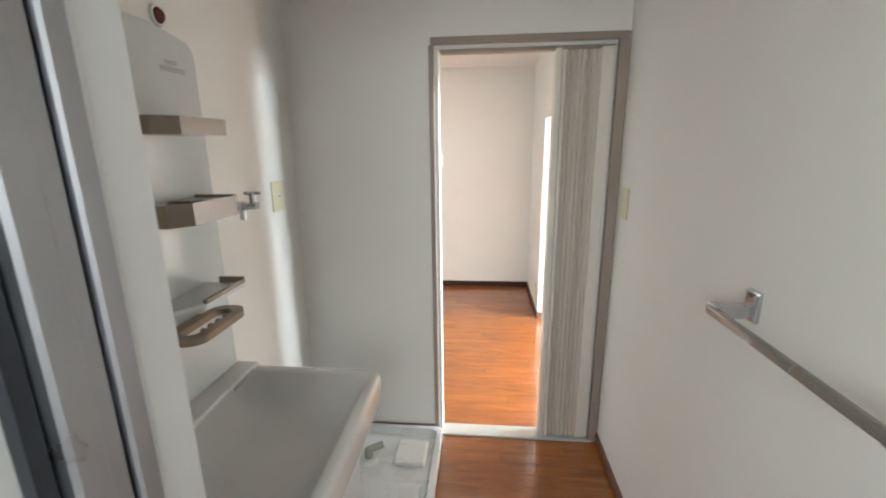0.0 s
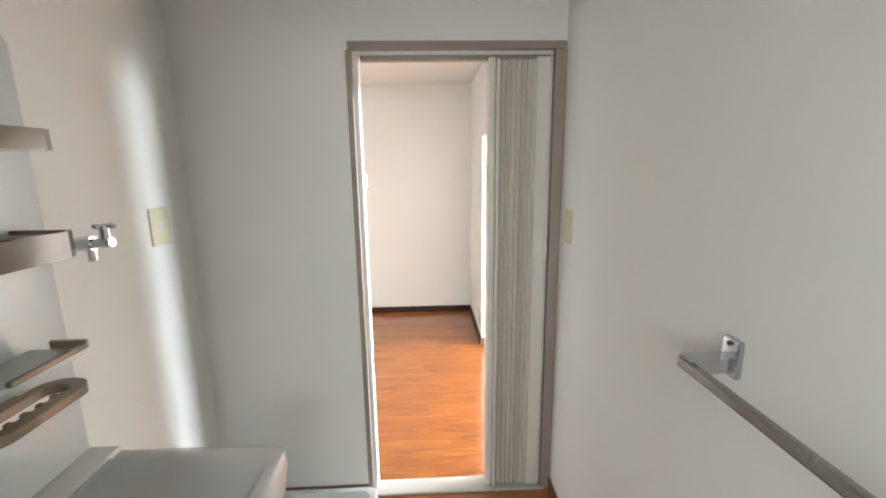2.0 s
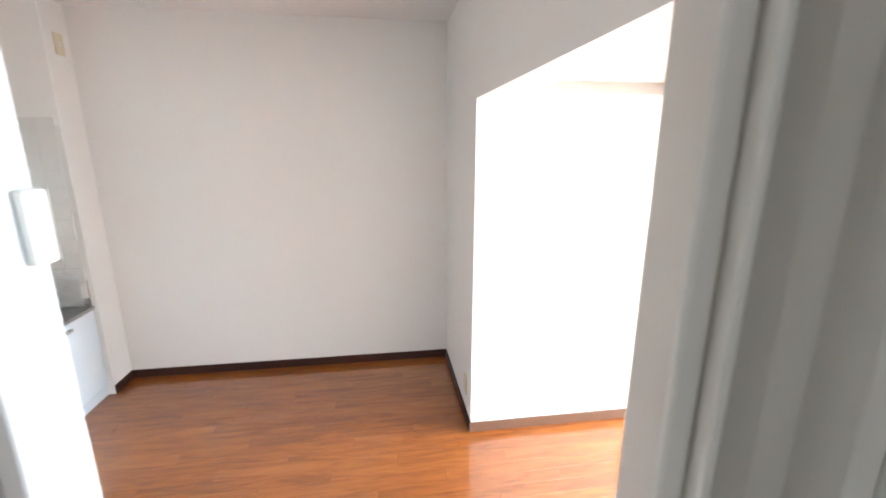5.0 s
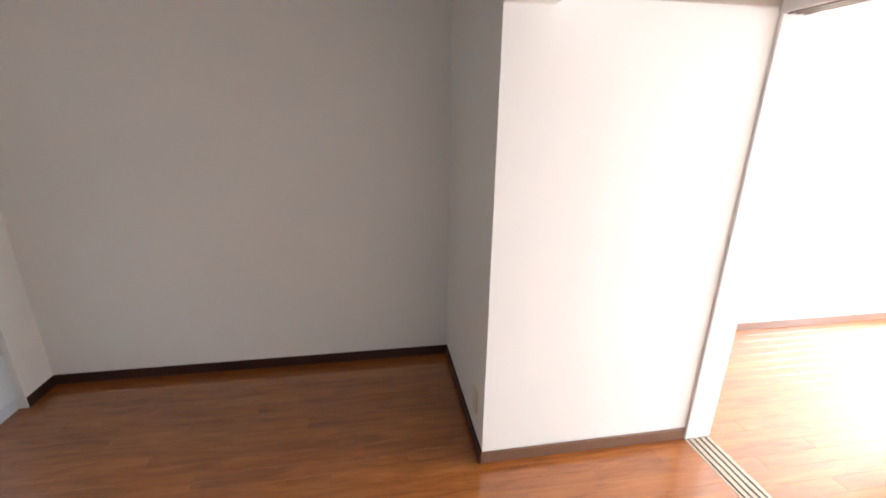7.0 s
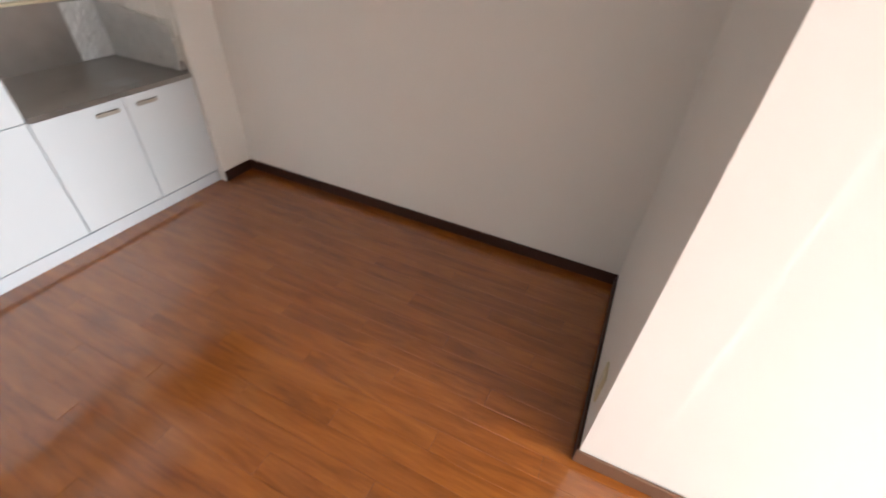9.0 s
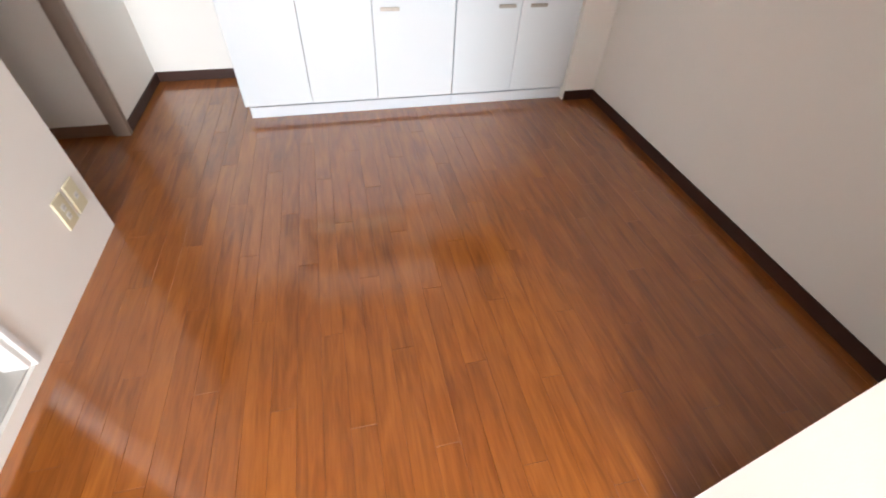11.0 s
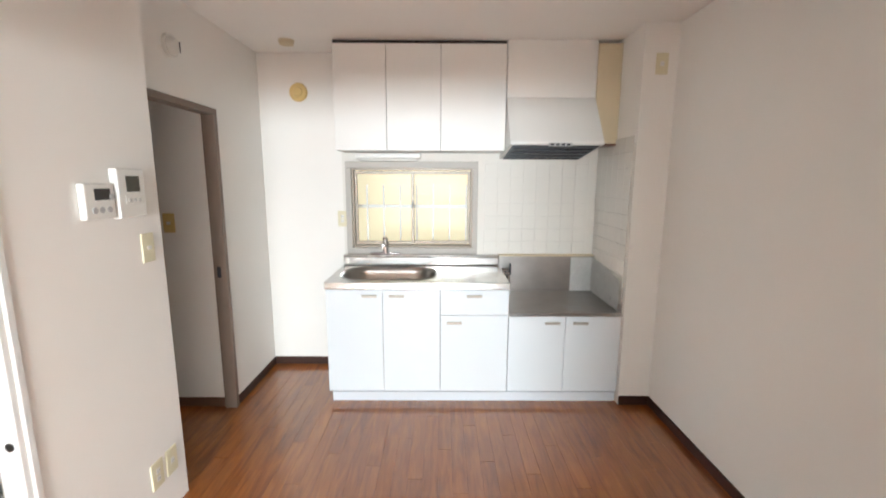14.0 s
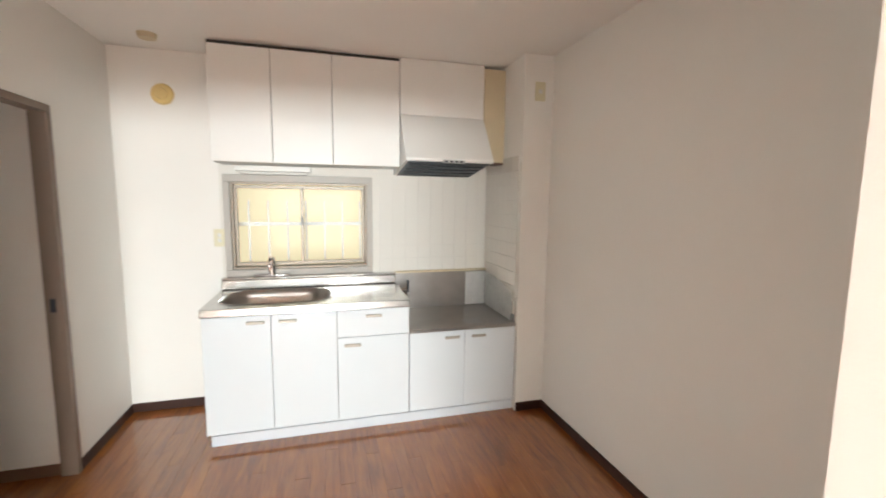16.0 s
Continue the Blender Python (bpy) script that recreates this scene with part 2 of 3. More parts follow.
# ---- the large structure ----
CH = 2.40
DX0, FARY, HALLY = -0.60, 2.15, -0.60
NEARY, WASHY, WX0, WX1, WY0 = -0.465, -0.557, 0.835, 2.385, -2.195
BLX, BLY, JX0, JX1 = 2.29, 1.232, 3.30, 3.43
WF = 0.05
# Passage widened southwards out of view, to let more light into the alcove
SOUTHY = -1.10
wall_kitchen = struct("wall_kitchen", [(-0.75, DX0, -0.75, 0.055, 0, CH), (-0.75, DX0, 1.005, 2.3, 0, CH), (-0.75, DX0, 0.055, 1.005, 0, 0.95), (-0.75, DX0, 0.055, 1.005, 1.588, CH)], WALL, "white papered kitchen wall with a window", "wall")
struct("wall_far", [(DX0, BLX, FARY, 2.3, 0, CH)], WALL, "plain white papered wall of the dining alcove")
wall_shaft = struct("wall_shaft", [(DX0, 0.03, 1.945, FARY, 0, CH)], WALL, "white papered pipe shaft beside the kitchen")
struct("wall_block", [(BLX, 2.45, BLY, 2.3, 0, CH), (2.45, JX0, BLY + 0.003, 2.3, 0, CH)], WALL, "white papered wall block beside the passage")
struct("wall_passage_end", [(2.5, JX1, SOUTHY - 0.12, SOUTHY, 0, CH)], WALL, "white papered unseen end wall of the widened passage")
struct("wall_beam", [(BLX, 2.46, NEARY, BLY, 1.83, CH)], WALL, "white papered lowered beam over the passage")
struct("wall_hall_side", [(DX0, 0.045, -0.66, HALLY, 0, CH), (0.045, 0.72, -0.66, HALLY, 1.90, CH)], WALL, "white papered wall with the hall doorway")
struct("wall_washroom_door", [(WX0, 1.53, WASHY, NEARY, 0, CH), (2.356, 2.5, WASHY, NEARY, 0, CH), (1.53, 2.356, WASHY, NEARY, 2.07, CH), (1.53, 2.356, WASHY, NEARY, 0, WF)], WALL, "white papered wall with the washroom doorway and raised sill")
struct("wall_washroom_west", [(0.72, WX0, -2.4, WASHY, 0, CH)], WALL, "white papered washroom wall")
struct("wall_washroom_east", [(WX1, 2.5, -2.4, WASHY, 0, CH)], WALL, "white papered washroom wall behind the towel bar")
struct("wall_bathroom", [(WX0, 1.40, -2.33, WY0, 0, CH), (1.40, WX1, -2.33, WY0, 2.05, CH)], WALL, "white partition with the bathroom doorway")
struct("bathroom_walls", [(0.7, 0.8, -4.0, -2.4, 0, CH), (2.5, 2.6, -4.0, -2.4, 0, CH), (0.8, 1.22, -4.0, -3.9, 0, CH), (2.02, 2.5, -4.0, -3.9, 0, CH), (1.22, 2.02, -4.0, -3.9, 0, 1.4), (1.22, 2.02, -4.0, -3.9, 2.1, CH), (0.8, 1.40, -2.4, -2.334, 0, CH), (2.42, 2.5, -2.4, -2.334, 0, CH)], BATHP, "pale panelled bathroom walls with an added window opening")
struct("bathroom_floor", [(0.8, 2.5, -3.9, WY0 - 0.03, -0.05, 0.06)], BATHP, "pale bathroom floor", "floor")
struct("ceiling_bathroom", [(0.8, 2.5, -3.9, -2.334, 2.34, 2.40)], BATHP, "pale bathroom ceiling", "ceiling")
struct("wall_hall", [(-0.06, 0.058, -2.6, -0.66, 0, CH), (0.058, 0.72, -2.6, -2.5, 0, CH)], WALL, "white papered wall of the hall")
struct("ceiling_dining", [(DX0, BLX, -0.75, FARY, CH, CH + 0.1)], CEIL, "white papered ceiling", "ceiling")
struct("ceiling_hall", [(0.058, 0.72, -2.5, -0.66, 2.3, 2.4)], CEIL, "white ceiling of the hall", "ceiling")
struct("ceiling_washroom", [(WX0, WX1, WY0, WASHY, 2.335, 2.45)], CEIL, "white papered washroom ceiling", "ceiling")
struct("ceiling_passage", [(2.46, JX0, NEARY, BLY, 1.918, 2.0), (2.5, JX0, SOUTHY, NEARY, 1.918, 2.0)], CEIL, "white lowered ceiling of the passage", "ceiling")
# Darker beige strip along the top of the passage wall
struct("strip_passage", [(2.462, JX0 - 0.002, BLY - 0.004, BLY + 0.002, 1.86, 1.917)], mat("beige_strip", (0.5, 0.46, 0.4), 0.7, var=0.03, scale=8), "flat darker beige strip under the passage ceiling", "trim")
# room beyond the sliding doorway
struct("wall_room_north", [(JX1, 7.35, 2.134, 2.3, 0, CH), (JX0, JX1, BLY + 0.003, 2.3, 0, CH)], WALL, "white papered wall of the bright room")
struct("wall_room_south", [(JX1, 7.35, -1.35, -1.2, 0, CH)], WALL, "white papered wall of the bright room")
struct("wall_room_west", [(JX0, JX1, SOUTHY, BLY, 1.92, CH)], WALL, "white papered wall over the sliding doorway")
struct("wall_room_window", [(7.35, 7.47, -1.35, -0.76, 0, CH), (7.35, 7.47, 1.36, 2.3, 0, CH), (7.35, 7.47, -0.76, 1.36, 2.05, CH), (7.35, 7.47, -0.76, 1.36, 0, 0.75)], WALL, "white papered wall with the balcony window")
struct("ceiling_room", [(JX1, 7.35, -1.2, 2.134, CH, CH + 0.1)], CEIL, "white papered ceiling of the bright room", "ceiling")
struct("ground", [(-60, 60, -60, 60, -0.6, -0.5)], GROUND, "pale concrete ground outside", "ground")
struct("neighbour_wall", [(-2.6, -2.4, -4, 5, -0.5, 4.2)], CREAMW, "cream rendered wall of the next building, with an added glow", "facade")


# windows
def window(name, label, x, y0, y1, z0, z1, depth, fw, fmat):
    w = thing(name, (x, (y0 + y1) / 2, z0), label, "window", "", "structure")
    fr = bmesh.new()
    box(fr, x - depth, x, y0, y1, z0, z0 + fw, 0.002)
    box(fr, x - depth, x, y0, y1, z1 - fw, z1, 0.002)
    box(fr, x - depth, x, y0, y0 + fw, z0 + fw, z1 - fw, 0.002)
    box(fr, x - depth, x, y1 - fw, y1, z0 + fw, z1 - fw, 0.002)
    part("window_frame", fr, fmat, w)
    return w


kw = window("window_1", "aluminium sliding kitchen window with two panes", -0.612, 0.066, 0.993, 0.963, 1.575, 0.09, 0.014, ALUW)
for k, (a, b, dx) in enumerate(((0.08, 0.54, -0.035), (0.52, 0.979, -0.065))):
    s = bmesh.new()
    x = -0.612 + dx
    for q in ((a, b, 0.983, 1.008), (a, b, 1.533, 1.555), (a, a + 0.02, 1.008, 1.533), (b - 0.02, b, 1.008, 1.533)):
        box(s, x - 0.022, x, q[0], q[1], q[2], q[3], 0.002)
    so = part("sash", s, ALUW, kw)
    g = part("pane", B(x - 0.013, x - 0.008, a + 0.018, b - 0.018, 1.006, 1.535), GLASS, so)
    g.visible_shadow = False
part("latch", B(-0.647, -0.632, 0.522, 0.534, 1.27, 1.33, 0.003), DARK, kw)
tr = bmesh.new()
for q in ((0.022, 1.032, 0.915, 0.963), (0.022, 1.032, 1.575, 1.625), (0.022, 0.066, 0.963, 1.575), (0.993, 1.032, 0.963, 1.575)):
    box(tr, -0.66, -0.585, q[0], q[1], q[2], q[3], 0.003)
whole("window_trim", tr, mat("grey_white_window_trim", (0.44, 0.41, 0.37), 0.45, var=0.04, scale=10), "grey-white painted casing round the kitchen window", "trim", "structure")
bars = thing("window_grille", (-0.86, 0.55, 0.85), "white metal security grille outside the kitchen window", "grille")
for k in range(9):
    y = 0.0 + k * 0.137
    part("bar", B(-0.868, -0.852, y - 0.007, y + 0.007, 0.85, 1.45), BARS, bars)
for z in (0.9, 1.27):
    part("rail", B(-0.876, -0.868, -0.1, 1.2, z - 0.014, z + 0.014), BARS, bars)
for y in (-0.09, 1.19):
    part("bracket", B(-0.876, -0.745, y - 0.01, y + 0.01, 0.88, 0.92), BARS, bars)
bw = window("window_2", "wide aluminium balcony window", 7.43, -0.76, 1.36, 0.75, 2.05, 0.07, 0.04, ALUW)
g = part("pane", B(7.39, 7.396, -0.72, 1.32, 0.79, 2.01), GLASS, bw)
g.visible_shadow = False
# Unseen window added behind the bathroom fill lamp
aw = thing("window_3", (1.62, -3.95, 1.4), "unseen bathroom window added for the fill lamp", "window", "", "structure")
g = part("pane", B(1.22, 2.02, -3.955, -3.949, 1.4, 2.1), GLASS, aw)
g.visible_shadow = False


# skirting boards
def skirt(name, boxes, material, label):
    bm = bmesh.new()
    for b in boxes:
        box(bm, *b, 0.0025)
    whole(name, bm, material, label, "skirting", "structure")


SH, ST = 0.062, 0.009
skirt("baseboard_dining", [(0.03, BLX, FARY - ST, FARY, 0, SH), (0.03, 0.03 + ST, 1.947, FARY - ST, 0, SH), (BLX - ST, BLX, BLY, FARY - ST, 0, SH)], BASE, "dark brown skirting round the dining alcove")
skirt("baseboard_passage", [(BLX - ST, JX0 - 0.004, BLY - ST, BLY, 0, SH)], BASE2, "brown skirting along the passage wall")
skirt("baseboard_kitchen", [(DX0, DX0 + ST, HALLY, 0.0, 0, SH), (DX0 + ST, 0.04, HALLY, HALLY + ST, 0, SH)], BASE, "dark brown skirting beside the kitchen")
skirt("baseboard_hall", [(0.058, 0.058 + ST, -2.5, -0.669, 0, SH)], BASE2, "brown skirting in the hall")
skirt("baseboard_room", [(JX1, 7.35, 2.134 - ST, 2.134, 0, SH)], BASE2, "brown skirting in the bright room")
skirt("baseboard_washroom", [(WX0, 1.51, WASHY - ST, WASHY, WF, WF + 0.06), (WX1 - ST, WX1, WY0, WASHY, WF, WF + 0.06)], BASE2, "brown skirting in the washroom")

# hall doorway
hd = thing("door_frame_hall", (0.4, -0.65, 0), "brown painted frame of the open hall doorway", "door frame", "", "structure")
part("jamb", B(0.047, 0.085, -0.667, -0.588, 0, 1.865, 0.003), FRAMED, hd)
part("jamb", B(0.681, 0.719, -0.667, -0.588, 0, 1.865, 0.003), FRAMED, hd)
part("head", B(0.047, 0.719, -0.667, -0.588, 1.865, 1.9, 0.003), FRAMED, hd)
part("strike_plate", B(0.0845, 0.088, -0.645, -0.62, 0.88, 0.95, 0.001), DARK, hd, "dark metal strike plate")

# washroom doorway with its raised sill
wd = thing("door_frame_washroom", (1.94, -0.5, 0.1), "taupe metal frame of the washroom doorway", "door frame", "", "structure")
part("jamb", B(1.508, 1.532, -0.56, -0.535, WF, 2.055, 0.003), FRAME, wd)
part("jamb", B(2.338, 2.384, -0.568, -0.535, WF, 2.055, 0.003), FRAME, wd)
part("head", B(1.518, 2.384, -0.568, -0.535, 2.055, 2.085, 0.003), FRAME, wd)
part("inner_jamb", B(1.53, 1.55, -0.535, -0.466, WF + 0.012, 2.04, 0.002), TRIMW, wd, "white painted inner jamb")
part("inner_jamb", B(2.33, 2.356, -0.535, -0.472, WF + 0.012, 2.04, 0.002), TRIMW, wd, "white painted inner jamb")
part("inner_head", B(1.53, 2.356, -0.535, -0.472, 2.04, 2.069, 0.002), TRIMW, wd, "white painted head")
part("casing", B(1.508, 1.53, NEARY, NEARY + 0.009, WF, 2.07, 0.002), TRIMW, wd, "white casing strip")
part("threshold", B(1.53, 2.356, -0.575, -0.477, WF + 0.0005, WF + 0.012, 0.003), THRESH, wd, "worn grey threshold strip")
part("strike_plate", C((1.5495, -0.49, 0.72), (1.553, -0.49, 0.72), 0.014), CHROME, wd, "small round metal catch")

part("catch", B(1.5505, 1.56, -0.49, -0.467, 1.515, 1.575, 0.003, 2), PLATEW, wd, "small white plastic catch")

# accordion door, folded to one side
ad = thing("accordion_door", (2.2, -0.5, 0.14), "cream pleated vinyl accordion door folded open", "accordion door")
n = 14
xs = [2.12 + (2.268 - 2.12) * k / n for k in range(n + 1)]
front = [(x, -0.556 + (0.022 + 0.007 * math.sin(k * 2.3) if k % 2 else 0.003 * math.sin(k * 1.7))) for k, x in enumerate(xs)]
back = [(x, y + 0.045) for x, y in front]
part("pleats", prism(front + back[::-1], WF + 0.02, 2.02, "z"), ACC, ad)
part("lead_edge", B(2.106, 2.119, -0.562, -0.50, WF + 0.02, 2.02, 0.004, 2), ACC, ad)
part("lead_post", B(2.075, 2.105, -0.545, -0.48, WF + 0.015, 2.03, 0.006, 2), ACC, ad)
part("end_post", B(2.27, 2.326, -0.553, -0.49, WF + 0.015, 2.03, 0.004, 2), ACC, ad)
part("handle", B(2.318, 2.332, -0.566, -0.551, 1.2, 1.335, 0.005, 2), PLATEW, ad, "white plastic pull")
part("top_rail", B(1.56, 2.33, -0.53, -0.49, 2.022, 2.039, 0.002), ALUW, ad, "thin metal top rail")

# bathroom door frame
bf = thing("door_frame_bathroom", (1.42, -2.26, 0.06), "silver aluminium bathroom door frame with white casing", "door frame", "", "structure")
part("casing", B(1.385, 1.42, -2.247, -2.187, 0.06, 2.05, 0.004), TRIMW, bf, "white painted casing")
part("profile", B(1.40, 1.424, -2.275, -2.249, 0.06, 2.05, 0.003), ALU, bf)
part("profile", B(1.40, 1.418, -2.30, -2.277, 0.06, 2.05, 0.003), ALU, bf)
part("profile", B(1.40, 1.428, -2.335, -2.302, 0.06, 2.05, 0.004), ALU, bf)
part("seal", B(1.40, 1.413, -2.352, -2.337, 0.06, 2.05), DARK, bf, "dark rubber seal")
part("profile", B(2.372, 2.384, -2.335, -2.2, 0.06, 2.05, 0.003), ALU, bf)
part("head", B(1.40, 2.384, -2.335, -2.2, 2.02, 2.05, 0.003), ALU, bf)
part("sill", B(1.40, 2.384, -2.335, -2.19, 0.06, 0.115, 0.003), ALU, bf)

# sliding doorway to the bright room
sd = thing("door_frame_sliding", (3.36, 0.4, 0), "white painted frame of the open sliding doorway", "door frame", "", "structure")
part("jamb", B(JX0, JX1 + 0.005, BLY - 0.012, BLY + 0.001, 0, 1.84, 0.002), TRIMW, sd)
part("head", B(JX0 - 0.006, JX1 + 0.006, SOUTHY, BLY - 0.0, 1.842, 1.93, 0.003), TRIMW, sd)
for x in (3.318, 3.35, 3.382):
    part("top_groove", B(x, x + 0.014, SOUTHY, BLY - 0.013, 1.836, 1.843), ALUW, sd, "grooved metal top track")
fl = thing("floor_track", (3.365, 0.4, 0), "grooved pale wooden sill of the sliding doorway", "floor track", "", "structure")
part("sill", B(JX0, JX1, SOUTHY, BLY - 0.013, -0.03, 0.001), RAILW, fl)
for x in (3.312, 3.343, 3.374, 3.405):
    part("groove", B(x, x + 0.008, SOUTHY, BLY - 0.014, 0.0012, 0.003), DARK, fl, "dark track groove")

# ---- kitchen ----
def bar_handle(parent, x, y, z, w=0.1):
    bm = bmesh.new()
    box(bm, x + 0.012, x + 0.019, y - w / 2, y + w / 2, z - 0.009, z + 0.009, 0.003, 2)
    for s in (-1, 1):
        box(bm, x, x + 0.013, y + s * (w / 2 - 0.012) - 0.006, y + s * (w / 2 - 0.012) + 0.006, z - 0.006, z + 0.006, 0.001)
    part("handle", bm, HANDLE, parent, "satin metal bow handle")


def front_panel(unit, name, y0, y1, z0, z1, hy, hz):
    d = part(name, B(-0.017, 0.001, y0 + 0.0015, y1 - 0.0015, z0 + 0.0015, z1 - 0.0015, 0.0015), CABDAY, unit)
    bar_handle(d, 0.001, hy, hz)
    return d


su = thing("sink_cabinet", (-0.28, 0.6, 0), "white three-bay sink base cabinet with drawer", "base cabinet")
part("body", B(-0.55, -0.019, 0.002, 1.198, 0.078, 0.60, 0.001), CABSIDE, su)
part("body_top_rail", B(-0.12, -0.019, 0.002, 1.198, 0.60, 0.782, 0.001), CABSIDE, su)
part("side_panel", B(-0.55, -0.121, 0.002, 0.02, 0.60, 0.782), CABDAY, su)
part("side_panel", B(-0.55, -0.121, 1.18, 1.198, 0.60, 0.782), CABDAY, su)
part("back_panel", B(-0.55, -0.54, 0.021, 1.179, 0.60, 0.782), CABSIDE, su)
part("shade_sheet", B(-0.019, -0.0172, 0.004, 1.196, 0.08, 0.78), GAP, su, "dark sheet painted as shade between the doors")
part("plinth_shade", B(-0.5, -0.05, 0.02, 1.2, 0.0632, 0.0778), GAP, su, "dark strip painted as shade over the plinth")
part("plinth", B(-0.52, -0.014, 0.02, 1.2, 0, 0.063, 0.001), KICK, su, "grey-white plinth")
front_panel(su, "door", 0.0, 0.371, 0.075, 0.783, 0.287, 0.742)
front_panel(su, "door", 0.371, 0.749, 0.075, 0.783, 0.465, 0.742)
front_panel(su, "drawer", 0.749, 1.198, 0.61, 0.783, 0.971, 0.742)
front_panel(su, "door", 0.749, 1.198, 0.075, 0.61, 0.841, 0.561)

gu = thing("stove_cabinet", (-0.28, 1.57, 0), "low white two-door stove base cabinet", "base cabinet")
part("body", B(-0.55, -0.019, 1.202, 1.94, 0.078, 0.60, 0.001), CABSIDE, gu)
part("shade_sheet", B(-0.019, -0.0172, 1.204, 1.938, 0.08, 0.598), GAP, gu, "dark sheet painted as shade between the doors")
part("plinth_shade", B(-0.5, -0.05, 1.2005, 1.94, 0.0632, 0.0778), GAP, gu, "dark strip painted as shade over the plinth")
part("plinth", B(-0.52, -0.014, 1.2005, 1.94, 0, 0.063, 0.001), KICK, gu, "grey-white plinth")
front_panel(gu, "door", 1.2, 1.575, 0.075, 0.604, 1.487, 0.561)
front_panel(gu, "door", 1.575, 1.943, 0.075, 0.604, 1.672, 0.561)

# stainless sink top with its basin
st = thing("sink", (-0.28, 0.6, 0.785), "stainless steel sink top with a rounded basin", "sink")
outer = [(-0.575, -0.005), (0.012, -0.005), (0.012, 1.2), (-0.575, 1.2)]
hole = rounded(-0.475, -0.075, 0.06, 0.71, 0.15, 8)
bm = bmesh.new()
ov = [bm.verts.new((x, y, 0.832)) for x, y in outer]
hv = [bm.verts.new((x, y, 0.832)) for x, y in hole]
es = [bm.edges.new((a, b)) for ring in (ov, hv) for a, b in zip(ring, ring[1:] + ring[:1])]
bmesh.ops.triangle_fill(bm, edges=es, use_beauty=True)
bad = [f for f in bm.faces if (lambda c: -0.46 < c.x < -0.09 and 0.09 < c.y < 0.68 and all(v in hv for v in f.verts))(f.calc_center_median())]
bmesh.ops.delete(bm, geom=bad, context="FACES_ONLY")
for f in bm.faces:
    if f.normal.z < 0:
        f.normal_flip()
part("deck", bm, STEEL, st)
part("front_lip", B(-0.004, 0.012, -0.005, 1.2, 0.786, 0.8315, 0.003, 2), STEEL, st)
part("side_lip", B(-0.575, -0.005, -0.005, 0.006, 0.786, 0.8315, 0.002), STEEL, st)
part("side_lip", B(-0.575, -0.005, 1.19, 1.2, 0.786, 0.8315, 0.002), STEEL, st)
rings = []
for ins, z in ((-0.012, 0.8335), (-0.006, 0.838), (0.0, 0.8335), (0.012, 0.80), (0.02, 0.70), (0.045, 0.665), (0.1, 0.658)):
    rings.append([(x, y, z) for x, y in rounded(-0.475 + ins, -0.075 - ins, 0.06 + ins, 0.71 - ins, max(0.05, 0.15 - ins * 0.5), 8)])
part("basin", loft(rings), STEELD, st, "deep stainless basin", True)
part("drain", C((-0.28, 0.38, 0.659), (-0.28, 0.38, 0.664), 0.05, 0.046, 24), CHROME, st)
part("backguard", B(-0.575, -0.545, -0.005, 1.2, 0.833, 0.9, 0.008, 2), STEEL, st)
part("rear_shelf", B(-0.598, -0.545, -0.005, 1.2, 0.9, 0.914, 0.005, 2), STEEL, st)

fc = thing("kitchen_faucet", (-0.565, 0.32, 0.914), "chrome single-lever kitchen faucet on the sink ledge", "faucet")
part("base", B(-0.592, -0.548, 0.2, 0.44, 0.9145, 0.932, 0.008, 3), CHROME, fc, smooth=True)
part("body", cyl(C((-0.57, 0.32, 0.93), (-0.57, 0.32, 1.03), 0.022, 0.02), (-0.57, 0.32, 1.03), (-0.57, 0.32, 1.05), 0.024, 0.018), CHROME, fc, smooth=True)
part("spout", cyl(C((-0.56, 0.32, 0.985), (-0.42, 0.322, 1.005), 0.012), (-0.425, 0.322, 1.007), (-0.425, 0.322, 0.98), 0.013), CHROME, fc, smooth=True)
part("lever", B(-0.585, -0.5, 0.311, 0.329, 1.052, 1.064, 0.004, 2), CHROME, fc)

gt = thing("stove_shelf", (-0.28, 1.57, 0.605), "dull stainless steel stove shelf with splash plates", "stove shelf")
part("deck", B(-0.56, 0.012, 1.202, 1.943, 0.606, 0.63, 0.003, 2), STEELD, gt)
part("back_plate", B(-0.597, -0.562, 1.202, 1.943, 0.606, 0.905, 0.002), STEELD, gt)
part("side_plate", B(-0.56, 0.0, 1.937, 1.943, 0.632, 0.80, 0.001), STEEL, gt)
part("left_plate", B(-0.56, -0.02, 1.2015, 1.205, 0.632, 0.78), STEELD, gt)
part("ledge", B(-0.598, -0.55, 1.202, 1.943, 0.906, 0.918, 0.002), CREAMP, gt, "yellowed ledge strip")


def crinkle(name, u0, u1, v0, v1, put, nu=14, nv=16, amp=0.003):
    bm = bmesh.new()
    g = [[bm.verts.new(put(u0 + (u1 - u0) * i / nu, v0 + (v1 - v0) * j / nv, amp * (random.random() + noise.noise((i * 0.9, j * 0.7, u0))))) for j in range(nv + 1)] for i in range(nu + 1)]
    for i in range(nu):
        for j in range(nv):
            bm.faces.new((g[i][j], g[i + 1][j], g[i + 1][j + 1], g[i][j + 1]))
    r = bmesh.ops.solidify(bm, geom=bm.faces[:], thickness=0.0008)
    return bm


# Crinkled whitish plastic film lining the stove corner
foil = thing("film_splash_guard", (-0.4, 1.9, 0.632), "crinkled whitish plastic film in the stove corner", "foil guard")
part("back_sheet", crinkle("b", 1.76, 1.925, 0.633, 0.90, lambda u, v, w: (-0.553 + w, u, v)), PFILM, foil)
part("side_sheet", crinkle("s", -0.545, -0.03, 0.633, 0.895, lambda u, v, w: (u, 1.926 - w, v - 0.16 * max(0, (u + 0.36)) * (v - 0.633) / 0.26)), PFILM, foil)

